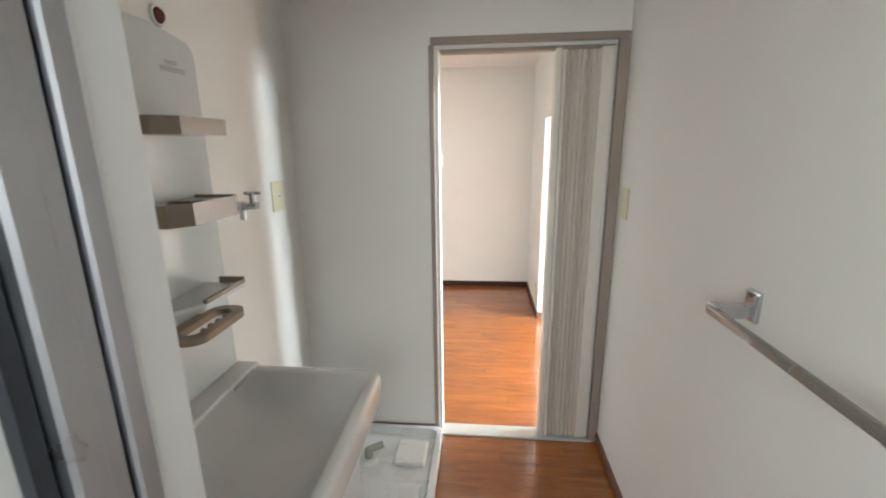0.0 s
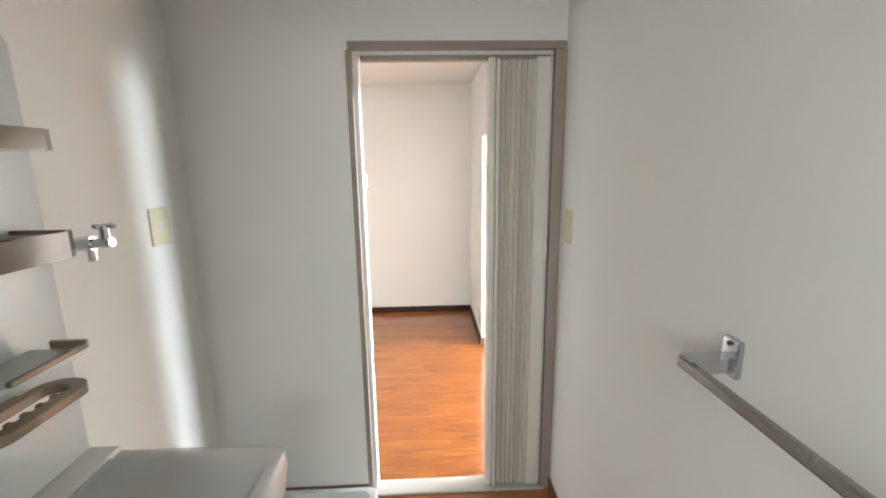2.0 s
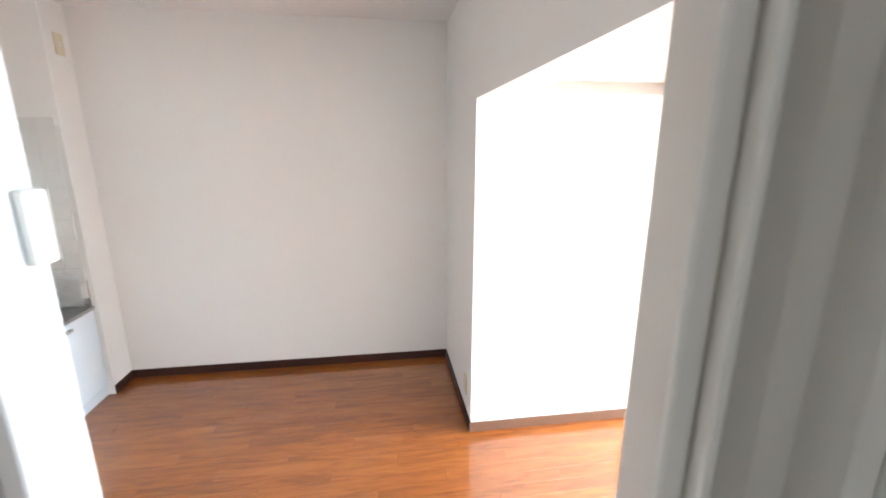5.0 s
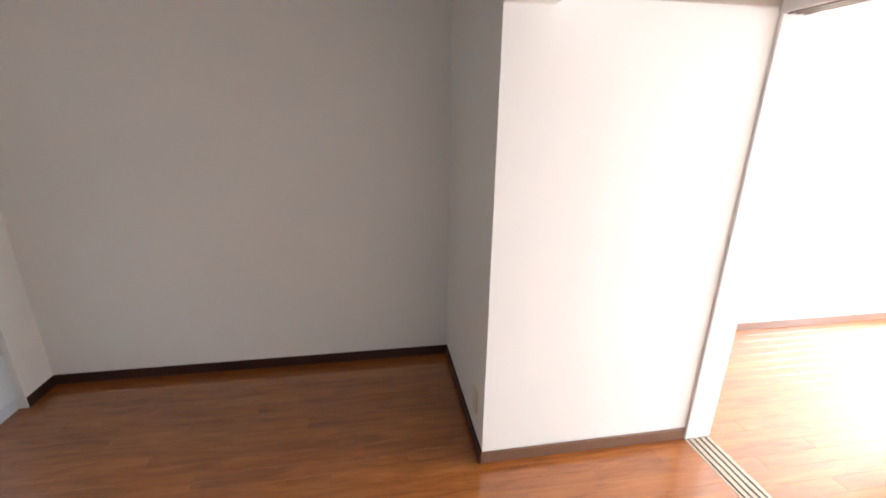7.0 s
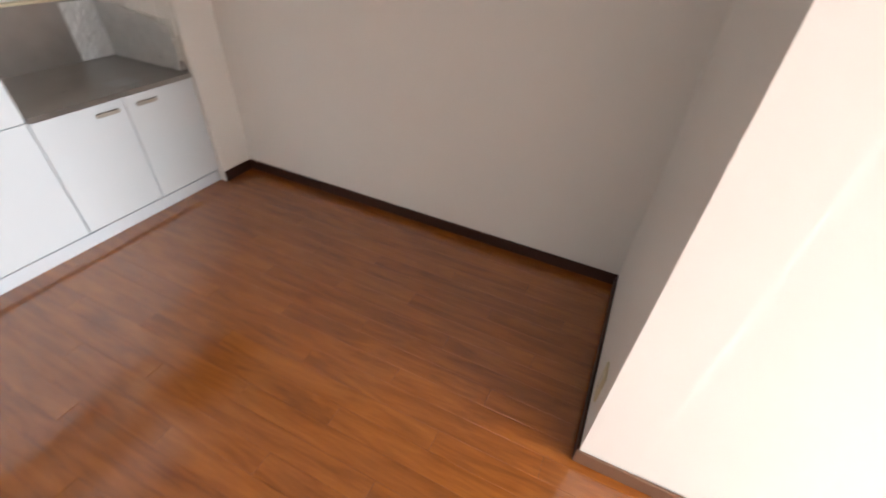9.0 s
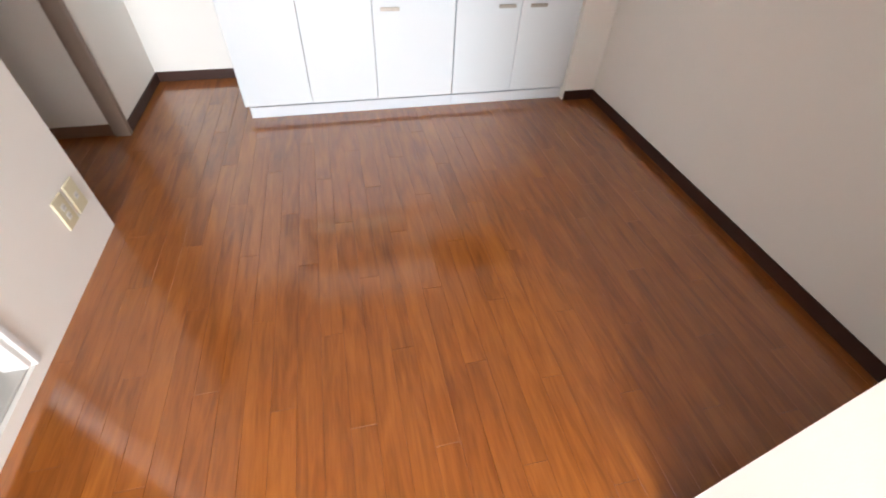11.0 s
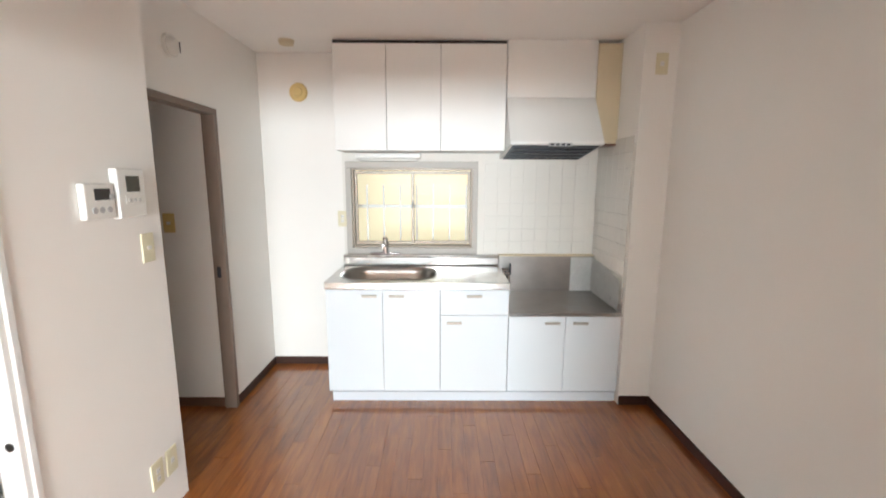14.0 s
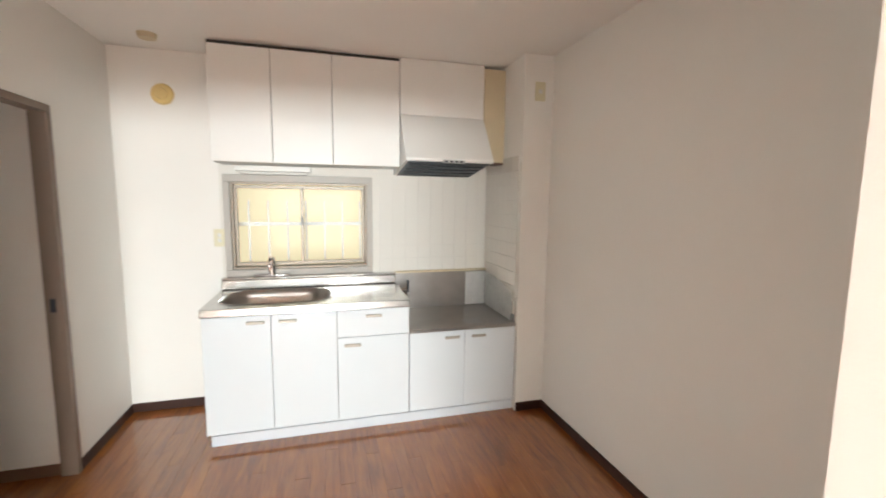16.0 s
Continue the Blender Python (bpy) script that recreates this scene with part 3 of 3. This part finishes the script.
gv = thing("gas_valve", (-0.45, 1.22, 0.72), "chrome gas tap with black lever on the splash plate", "gas tap")
part("body", C((-0.42, 1.206, 0.80), (-0.42, 1.262, 0.80), 0.022), CHROME, gv, smooth=True)
part("nozzle", C((-0.42, 1.245, 0.80), (-0.37, 1.26, 0.725), 0.017, 0.012), CHROME, gv, smooth=True)
part("lever", B(-0.436, -0.404, 1.262, 1.276, 0.79, 0.875, 0.004, 2), DARK, gv, "black lever")
part("backplate", B(-0.45, -0.39, 1.2055, 1.212, 0.785, 0.84, 0.002), CHROME, gv)
stain = whole("paper_scrap", B(-0.16, -0.05, 1.6, 1.72, 0.6305, 0.6312), STICK, "pale scrap of film lying on the stove shelf", "film scrap")

# upper cabinets
for k, (a, b) in enumerate(((0.03, 0.383), (0.383, 0.749), (0.749, 1.187))):
    uc = thing("wall_cabinet", (-0.44, (a + b) / 2, 1.685), "white flat-fronted wall cabinet under the ceiling", "wall cabinet", "kitchen wall cabinets")
    part("body", B(-0.598, -0.3, a + 0.0005, b - 0.0005, 1.687, 2.372, 0.001), CABSIDE, uc)
    part("shade_sheet", B(-0.3, -0.2985, a + 0.001, b - 0.001, 1.69, 2.37), GAP, uc, "dark sheet painted as shade round the door")
    part("door", B(-0.298, -0.28, a + 0.002, b - 0.002, 1.685, 2.372, 0.0015), CABU, uc)
# Dark strip standing in for the shade above the wall cabinets
whole("cabinet_top_shade", B(-0.598, -0.31, 0.03, 1.187, 2.374, 2.398), GAP, "dark strip painted as shade between cabinets and ceiling", "filler")

# range hood
hdz = thing("range_hood", (-0.33, 1.49, 1.63), "white slanted range hood with dark filter", "range hood")
part("duct_cover", B(-0.598, -0.28, 1.19, 1.785, 2.035, 2.399, 0.002), CABU, hdz)
part("canopy", prism([(-0.598, 2.033), (-0.282, 2.033), (-0.07, 1.73), (-0.07, 1.712), (-0.09, 1.712), (-0.56, 1.645), (-0.598, 1.645)], 1.191, 1.784, "y"), CABU, hdz)
part("filter", prism([(-0.1, 1.709), (-0.1, 1.704), (-0.53, 1.640), (-0.53, 1.647)], 1.21, 1.765, "y"), FILTER, hdz, "dark greasy metal filter")
for k in range(4):
    x = -0.16 - k * 0.1
    part("filter_rib", prism([(x, 1.7005 - (-0.1 - x) * 0.1488), (x - 0.012, 1.7005 - (-0.1 - x + 0.012) * 0.1488), (x - 0.012, 1.692 - (-0.1 - x) * 0.1488), (x, 1.692 - (-0.1 - x) * 0.1488)], 1.23, 1.745, "y"), DARK, hdz)
sw = part("switch_block", B(-0.069, -0.058, 1.43, 1.58, 1.70, 1.722, 0.002), STICK, hdz, "grey switch block")
for k in range(4):
    part("button", B(-0.058, -0.054, 1.442 + k * 0.034, 1.462 + k * 0.034, 1.705, 1.717), DARK, sw)
fp = thing("filler_panel", (-0.28, 1.86, 1.72), "cream filler panel beside the range hood", "panel")
part("panel", B(-0.42, -0.27, 1.787, 1.943, 1.735, 2.375, 0.001), CREAMP, fp)
part("bottom_edge", B(-0.42, -0.265, 1.787, 1.943, 1.722, 1.7345), DOORB, fp, "brown lower edge")

ul = thing("under_cabinet_light", (-0.56, 0.35, 1.63), "white slim fluorescent lamp under the wall cabinets", "lamp")
part("housing", B(-0.598, -0.53, 0.115, 0.6, 1.645, 1.684, 0.006, 2), PLATEW, ul)
part("diffuser", B(-0.592, -0.535, 0.14, 0.575, 1.626, 1.644, 0.007, 2), PLATEW, ul)

# tiles of the splash wall
TS = 0.0985
tile_me = finish("tile", B(-0.004, 0.004, -TS / 2 + 0.001, TS / 2 - 0.001, -TS / 2 + 0.001, TS / 2 - 0.001, 0.0012), TILE)
tile_side = finish("tile", B(-TS / 2 + 0.001, TS / 2 - 0.001, -0.004, 0.004, -TS / 2 + 0.001, TS / 2 - 0.001, 0.0012), TILE)
bed = bmesh.new()
for b in ((-0.6, -0.5965, 0.0, 0.022, 0.9, 1.69), (-0.6, -0.5965, 1.032, 1.942, 0.9, 1.72), (-0.6, -0.5965, 0.022, 1.032, 1.625, 1.69)):
    box(bed, *b)
box(bed, -0.5965, 0.024, 1.9415, 1.945, 0.62, 1.72)
whole("tile_bed", bed, GROUT, "off-white grout bed of the splash tiles", "grout", "structure")
for i in range(20):
    for j in range(8):
        y, z = 0.0 + TS * (i + 0.5), 0.92 + TS * (j + 0.5)
        if 0.0 < y - TS / 2 + 0.03 and y - TS / 2 < 1.04 and y + TS / 2 > 0.05 and z - TS / 2 < 1.615:
            continue
        if y + TS / 2 > 1.945:
            continue
        t = new("tile", tile_me)
        t.parent, t.location = wall_kitchen, (-0.5945, y, z)
for i in range(6):
    for j in range(11):
        t = new("tile", tile_side)
        t.parent, t.location = wall_shaft, (-0.545 + TS * i, 1.9395, 0.68 + TS * (j + 0.5))


# ---- plates, switches and small fixtures ----
def plate(name, label, cat, normal, c, w=0.072, h=0.12, material=PLATE, toggles=1, kind="rocker"):
    """A wall plate with rounded edges; normal is 'x', '-x', 'y' or '-y'."""
    x, y, z = c
    o = thing(name, c, label, cat)
    s = -1 if normal[0] == "-" else 1

    def slab(u0, u1, v0, v1, d0, d1, bev):
        d0, d1 = sorted((s * d0, s * d1))
        if normal[-1] == "x":
            return B(x + d0, x + d1, y + u0, y + u1, z + v0, z + v1, bev, 2)
        return B(x + u0, x + u1, y + d0, y + d1, z + v0, z + v1, bev, 2)

    part("cover", slab(-w / 2, w / 2, -h / 2, h / 2, 0.0005, 0.008, 0.003), material, o)
    for k in range(toggles):
        v = (k - (toggles - 1) / 2) * 0.035
        if kind == "rocker":
            part("rocker", slab(-0.012, 0.012, v - 0.008, v + 0.008, 0.0085, 0.0125, 0.002), PLATEW, o)
        else:
            part("socket", slab(-0.012, 0.012, v - 0.013, v + 0.013, 0.0082, 0.0098, 0.001), PLATEW, o)
            for q in (-0.006, 0.006):
                part("slot", slab(q - 0.001, q + 0.001, v - 0.004, v + 0.004, 0.0099, 0.0103, 0), DARK, o)
    return o


plate("light_switch", "ivory light switch on the dining wall", "switch", "y", (0.935, NEARY, 1.208))
plate("wall_outlet", "ivory wall outlet low beside the corner", "outlet", "y", (1.03, NEARY, 0.235), kind="socket", toggles=2)
plate("phone_outlet", "ivory telephone plate low beside the corner", "outlet", "y", (0.935, NEARY, 0.235), kind="socket")
plate("wall_outlet", "ivory wall outlet in the dining alcove", "outlet", "-x", (BLX, 1.37, 0.235), kind="socket", toggles=2)
plate("wall_outlet", "ivory wall outlet beside the kitchen window", "outlet", "x", (DX0, -0.01, 1.19), kind="socket", toggles=2)
plate("wall_outlet", "ivory outlet high on the pipe shaft", "outlet", "x", (0.03, 2.055, 2.17), kind="socket", toggles=1)
plate("light_switch", "yellowed light switch in the dim hall", "switch", "x", (0.058, -0.93, 1.22), material=YELLOW)
plate("light_switch", "ivory light switch on the washroom wall", "switch", "-x", (WX1, -0.68, 1.36), 0.08, 0.135)
plate("wall_outlet", "ivory outlet plate near the washing-machine tap", "outlet", "x", (WX0, -0.765, 1.405), 0.11, 0.135, kind="socket")

bc = thing("bath_controller", (1.175, NEARY, 1.41), "white bath heater control panel with display", "control panel")
part("case", B(1.107, 1.243, NEARY + 0.0005, NEARY + 0.026, 1.348, 1.474, 0.006, 2), PLATEW, bc)
part("display", B(1.13, 1.2, NEARY + 0.0262, NEARY + 0.0275, 1.415, 1.455), SCREEN, bc)
for x, z in ((1.125, 1.425), (1.14, 1.38), (1.175, 1.38), (1.205, 1.38)):
    part("button", C((x, NEARY + 0.026, z), (x, NEARY + 0.0295, z), 0.011), STICK, bc, "grey round button")
ip = thing("intercom_panel", (1.025, NEARY, 1.43), "white intercom with small dark screen", "intercom")
part("case", B(0.953, 1.097, NEARY + 0.0005, NEARY + 0.032, 1.34, 1.528, 0.006, 2), PLATEW, ip)
part("screen", B(0.985, 1.055, NEARY + 0.0322, NEARY + 0.0335, 1.44, 1.5), SCREEN, ip)
part("panel", B(0.975, 1.065, NEARY + 0.0322, NEARY + 0.0345, 1.395, 1.43, 0.001), PLATEW, ip)
for x in (0.995, 1.02, 1.045):
    part("button", B(x - 0.007, x + 0.007, NEARY + 0.0345, NEARY + 0.037, 1.402, 1.415), STICK, ip)

fd = thing("fire_alarm", (0.44, HALLY, 2.14), "round white alarm on the hall wall", "alarm")
part("base", C((0.44, HALLY + 0.001, 2.14), (0.44, HALLY + 0.02, 2.14), 0.055, 0.055, 32), PLATEW, fd, smooth=True)
part("dome", C((0.44, HALLY + 0.02, 2.14), (0.44, HALLY + 0.045, 2.14), 0.045, 0.03, 32), PLATEW, fd, smooth=True)
part("slit", B(0.415, 0.422, HALLY + 0.03, HALLY + 0.047, 2.115, 2.165), DARK, fd)
vt = thing("wall_vent", (DX0, -0.305, 2.124), "yellowed round wall vent cap", "vent")
part("rim", C((DX0 + 0.001, -0.305, 2.124), (DX0 + 0.018, -0.305, 2.124), 0.068, 0.06, 32), YELLOW, vt, smooth=True)
part("cap", C((DX0 + 0.018, -0.305, 2.124), (DX0 + 0.03, -0.305, 2.124), 0.036, 0.03, 32), YELLOW, vt, smooth=True)
cs = thing("ceiling_socket", (-0.326, -0.28, 2.4), "small round cream ceiling socket", "ceiling socket")
part("rose", C((-0.326, -0.28, 2.374), (-0.326, -0.28, 2.3995), 0.045, 0.052, 28), CREAMP, cs, smooth=True)

# ---- washroom ----
# raised washing-machine tray
tray = thing("washing_machine_tray", (1.18, -0.9, WF), "white plastic washing-machine tray with drain", "drain tray")
ot = rounded(0.83, 1.555, -1.2, -0.575, 0.04)
rings = [[(x, y, WF + 0.001) for x, y in ot], [(x, y, WF + 0.055) for x, y in ot]]
for ins, z in ((0.006, 0.062), (0.03, 0.062), (0.045, 0.03), (0.06, 0.028)):
    rings.append([(x, y, WF + z) for x, y in rounded(0.83 + ins, 1.555 - ins, -1.2 + ins, -0.575 - ins, 0.04)])
part("tray", loft(rings, True), PANW, tray, smooth=True)
for a, b, c, d in ((1.33, 1.49, -0.86, -0.69), (1.33, 1.49, -1.14, -0.98), (0.9, 1.05, -0.8, -0.65)):
    part("raised_foot", B(a, b, c, d, WF + 0.0285, WF + 0.058, 0.012, 2), PANW, tray)
part("drain_ring", C((1.2, -0.82, WF + 0.0285), (1.2, -0.82, WF + 0.045), 0.05, 0.04, 24), PANW, tray, smooth=True)
part("drain_elbow", cyl(C((1.2, -0.82, WF + 0.045), (1.2, -0.82, WF + 0.09), 0.02), (1.2, -0.82, WF + 0.085), (1.27, -0.79, WF + 0.1), 0.017), mat("clear_greenish_plastic", (0.6, 0.62, 0.5), 0.15, trans=0.4), tray, "clear plastic drain elbow", True)

# washstand: basin, moulded back panel, mirror, shelves
vs = thing("washstand", (1.1, -1.65, WF), "white washstand with moulded panel, mirror and smoke-tinted shelves", "washstand")
part("cabinet", B(0.84, 1.30, -1.99, -1.25, WF, 0.66, 0.004), CABDAY, vs)
rings = []
bx0, bx1, by0, by1 = 0.842, 1.40, -2.02, -1.215
for ins, z, r in ((0.06, 0.662, 0.05), (0.01, 0.70, 0.05), (0.0, 0.79, 0.05), (0.004, 0.815, 0.05), (0.012, 0.822, 0.05), (0.032, 0.822, 0.06), (0.045, 0.812, 0.07), (0.10, 0.735, 0.1), (0.16, 0.70, 0.09), (0.22, 0.69, 0.05)):
    rings.append([(x, y, z) for x, y in rounded(bx0 + ins, bx1 - ins, by0 + ins, by1 - ins, r, 7)])
part("basin", loft(rings, True), CERAM, vs, "white ceramic wash basin", True)
part("back_ledge", B(0.842, 0.93, -2.02, -1.23, 0.8225, 0.842, 0.008, 3), CERAM, vs)
part("basin_tap", cyl(C((0.91, -1.75, 0.842), (0.91, -1.75, 0.95), 0.02), (0.91, -1.75, 0.93), (1.03, -1.75, 0.94), 0.013), CHROME, vs, smooth=True)
pp = [(-1.985, 0.845), (-1.245, 0.845), (-1.245, 1.90), (-1.27, 1.93), (-1.42, 1.955), (-1.985, 1.955)]
part("back_panel", prism(pp, 0.822, 0.852, "x"), PANELP, vs)
part("mirror_frame", B(0.853, 0.892, -1.985, -1.598, 1.26, 1.95, 0.004), PANELP, vs)
part("mirror", B(0.893, 0.897, -1.98, -1.603, 1.275, 1.945), MIRROR, vs, "clear mirror")
part("column", prism(rounded(0.853, 0.90, -1.64, -1.585, 0.02), 0.845, 1.2, "z"), PANELP, vs, smooth=True)


def shelf(z0, z1, y0, y1, x1, name="shelf"):
    pts = [(0.853, y0), (x1 - 0.05, y0), (x1 - 0.01, y0 + 0.05), (x1, y1 - 0.03), (x1 - 0.015, y1), (0.853, y1)]
    s = part(name, prism(pts, z0, z0 + 0.006, "z"), SHELF, vs, "smoke-tinted plastic shelf tray")
    inner = [(x - 0.006 if x > 0.9 else x, y + (0.005 if y < (y0 + y1) / 2 else -0.005)) for x, y in pts]
    wall = bmesh.new()
    n = len(pts)
    for i in range(n - 1):
        a, b, c, d = pts[i], pts[i + 1], inner[i + 1], inner[i]
        q = [wall.verts.new((*p, z)) for z in (z0 + 0.006, z1) for p in (a, b, c, d)]
        for f in ((0, 1, 5, 4), (1, 2, 6, 5), (2, 3, 7, 6), (3, 0, 4, 7), (4, 5, 6, 7)):
            wall.faces.new([q[k] for k in f])
    bmesh.ops.recalc_face_normals(wall, faces=wall.faces)
    part("rim", wall, SHELF, s)
    part("top_recess", B(0.88, 0.95, (y0 + y1) / 2 - 0.03, (y0 + y1) / 2 + 0.04, z1 - 0.004, z1 - 0.001), SHELF, s)
    part("lid", prism([(x * 0.98 + 0.01, y * 0.98 + (y0 + y1) * 0.01) for x, y in pts], z1 - 0.012, z1 - 0.006, "z"), SHELF, s)


shelf(1.655, 1.70, -1.60, -1.345, 1.005)
shelf(1.418, 1.478, -1.60, -1.335, 1.005)
part("ledge", prism([(0.853, -1.60), (0.93, -1.60), (0.975, -1.53), (0.985, -1.35), (0.853, -1.35)], 1.178, 1.19, "z"), PANELP, vs, "moulded ledge")
part("ledge_rail", B(0.972, 0.986, -1.54, -1.35, 1.19, 1.204, 0.004, 2), SHELF, vs)
part("ledge_stop", B(0.90, 0.986, -1.352, -1.342, 1.19, 1.212, 0.003, 2), SHELF, vs)
cup = rounded(0.87, 0.985, -1.60, -1.335, 0.05, 6)
hole2 = rounded(0.895, 0.955, -1.57, -1.365, 0.028, 6)
bm = bmesh.new()
va = [[bm.verts.new((x, y, z)) for x, y in ring] for ring in (cup, hole2) for z in (1.085, 1.107)]
n = len(cup)
for i in range(n):
    j = (i + 1) % n
    bm.faces.new((va[0][i], va[0][j], va[1][j], va[1][i]))
    bm.faces.new((va[2][i], va[2][j], va[3][j], va[3][i]))
    bm.faces.new((va[1][i], va[1][j], va[3][j], va[3][i]))
    bm.faces.new((va[0][i], va[0][j], va[2][j], va[2][i]))
bmesh.ops.recalc_face_normals(bm, faces=bm.faces)
brush = part("toothbrush_rack", bm, SHELF, vs, "smoke-tinted toothbrush rack", True)
part("bracket", B(0.853, 0.872, -1.53, -1.41, 1.088, 1.104), SHELF, brush)
for k in range(5):
    part("tooth", B(0.948, 0.962, -1.54 + k * 0.036, -1.526 + k * 0.036, 1.088, 1.112, 0.002), SHELF, brush)
part("sticker", B(0.8525, 0.8532, -1.40, -1.30, 1.835, 1.85), STICK, vs, "grey printed bars")
part("sticker", B(0.8525, 0.8532, -1.38, -1.33, 1.855, 1.868), STICK, vs, "grey printed bars")
for z in (1.56, 1.61):
    st2 = part("label", B(0.8525, 0.8530, -1.575, -1.515, z, z + 0.035), STICKW, vs, "white notice label")
    for k in range(2):
        part("print", B(0.8531, 0.8534, -1.57 + k * 0.026, -1.55 + k * 0.026, z + 0.008, z + 0.026), STICK, st2, "grey printed mark")
part("overflow_slot", B(0.932, 0.936, -1.40, -1.28, 0.824, 0.836), STICK, vs, "grey slot in the ledge")

rc = thing("round_wall_cap", (WX0, -1.36, 1.985), "dark red round cap in a white ring", "cap")
part("ring", C((WX0 + 0.001, -1.36, 1.985), (WX0 + 0.008, -1.36, 1.985), 0.03, 0.028, 28), PLATEW, rc, smooth=True)
part("lens", C((WX0 + 0.008, -1.36, 1.985), (WX0 + 0.014, -1.36, 1.985), 0.022, 0.017, 28), RED, rc, smooth=True)

wt = thing("washing_machine_tap", (WX0, -1.19, 1.42), "chrome washing-machine wall tap", "tap")
part("flange", C((WX0 + 0.001, -1.2, 1.415), (WX0 + 0.014, -1.2, 1.415), 0.028, 0.024, 24), CHROME, wt, smooth=True)
part("body", C((WX0 + 0.014, -1.2, 1.415), (WX0 + 0.15, -1.21, 1.425), 0.013), CHROME, wt, smooth=True)
part("valve", cyl(C((WX0 + 0.09, -1.205, 1.42), (WX0 + 0.09, -1.205, 1.375), 0.011), (WX0 + 0.06, -1.203, 1.42), (WX0 + 0.10, -1.206, 1.422), 0.019), CHROME, wt, smooth=True)
hd2 = bmesh.new()
cyl(hd2, (WX0 + 0.135, -1.21, 1.42), (WX0 + 0.135, -1.21, 1.47), 0.012)
box(hd2, WX0 + 0.105, WX0 + 0.165, -1.216, -1.204, 1.462, 1.473, 0.003)
box(hd2, WX0 + 0.13, WX0 + 0.14, -1.24, -1.18, 1.462, 1.473, 0.003)
part("cross_handle", hd2, CHROME, wt, smooth=True)

tb = thing("towel_bar", (2.33, -1.85, 1.24), "satin chrome towel bar on the washroom wall", "towel bar")
part("bar", B(2.284, 2.301, -2.10, -1.605, 1.229, 1.249, 0.004, 2), CHROMEB, tb)
for y in (-1.625, -2.08):
    a = part("arm", prism([(2.29, y - 0.018), (2.31, y - 0.018), (2.378, y - 0.01), (2.378, y + 0.018), (2.288, y + 0.018)], 1.226, 1.255, "z"), CHROME, tb)
    part("mount", B(2.372, WX1 - 0.0005, y - 0.022, y + 0.024, 1.215, 1.29, 0.004, 2), CHROME, a)
    for z in (1.225, 1.28):
        part("screw", C((2.371, y + 0.001, z), (2.3685, y + 0.001, z), 0.005, n=10), DARK, a)


ch = thing("ceiling_hatch", (1.555, -0.8, 2.335), "white ceiling hatch in a dark frame", "hatch")
part("panel", B(1.352, 1.758, -1.0, -0.612, 2.327, 2.3345, 0.002), PLATEW, ch)
for q in ((1.34, 1.77, -0.611, -0.6), (1.34, 1.77, -1.012, -1.001), (1.34, 1.351, -1.001, -0.611), (1.759, 1.77, -1.001, -0.611)):
    part("frame", B(*q, 2.322, 2.3345, 0.001), BASE2, ch, "brown frame strip")


# ---- floor boards ----
def board_floor(name, label, x0, x1, y0, y1, z, first):
    sub = struct(name, [(x0, x1, y0, y1, z - 0.06, z - 0.0015)], SUB, label, "floor")
    w, ln = 0.0758, 0.909
    cache = {}
    row, y = 0, y0
    while y < y1 - 1e-6:
        ww = min(w, y1 - y)
        x = x0
        cut = ((row * 0.37 + first) % 1.0) * ln
        while x < x1 - 1e-6:
            e = min(x1, x + (cut if x == x0 and cut > 0.05 else ln))
            key = (round(e - x, 3), round(ww, 4))
            if key not in cache:
                h, u = (e - x) / 2 - 0.0004, ww / 2 - 0.0002
                bm = bmesh.new()
                lo = [bm.verts.new((sx * h, sy * u, -0.004)) for sx, sy in ((-1, -1), (1, -1), (1, 1), (-1, 1))]
                mi = [bm.verts.new((sx * h, sy * u, -0.0006)) for sx, sy in ((-1, -1), (1, -1), (1, 1), (-1, 1))]
                hi = [bm.verts.new((sx * (h - 0.0008), sy * (u - 0.0005), 0)) for sx, sy in ((-1, -1), (1, -1), (1, 1), (-1, 1))]
                for a, b in ((lo, mi), (mi, hi)):
                    for i in range(4):
                        bm.faces.new((a[i], a[(i + 1) % 4], b[(i + 1) % 4], b[i]))
                bm.faces.new(hi)
                cache[key] = finish("plank", bm, WOOD)
            p = new("plank", cache[key])
            p.parent, p.location = sub, ((x + e) / 2, y + ww / 2, z)
            x = e
        row += 1
        y += ww


board_floor("floor_dining", "glossy orange-brown wooden strip floor", DX0, JX0, HALLY - 0.1, FARY, 0.0, 0.2)
board_floor("floor_passage", "orange-brown wooden strip floor of the passage, widened out of view", 2.5, JX0, SOUTHY, HALLY - 0.1, 0.0, 0.3)
board_floor("floor_hall", "dim brown wooden strip floor of the hall", 0.058, 0.72, -2.5, HALLY - 0.1, 0.0, 0.5)
board_floor("floor_room", "sunlit orange-brown wooden strip floor", JX1, 7.35, -1.2, 2.134, 0.0, 0.4)
board_floor("floor_washroom", "orange-brown wooden floor of the raised washroom", WX0, WX1, WY0, WASHY, WF, 0.1)
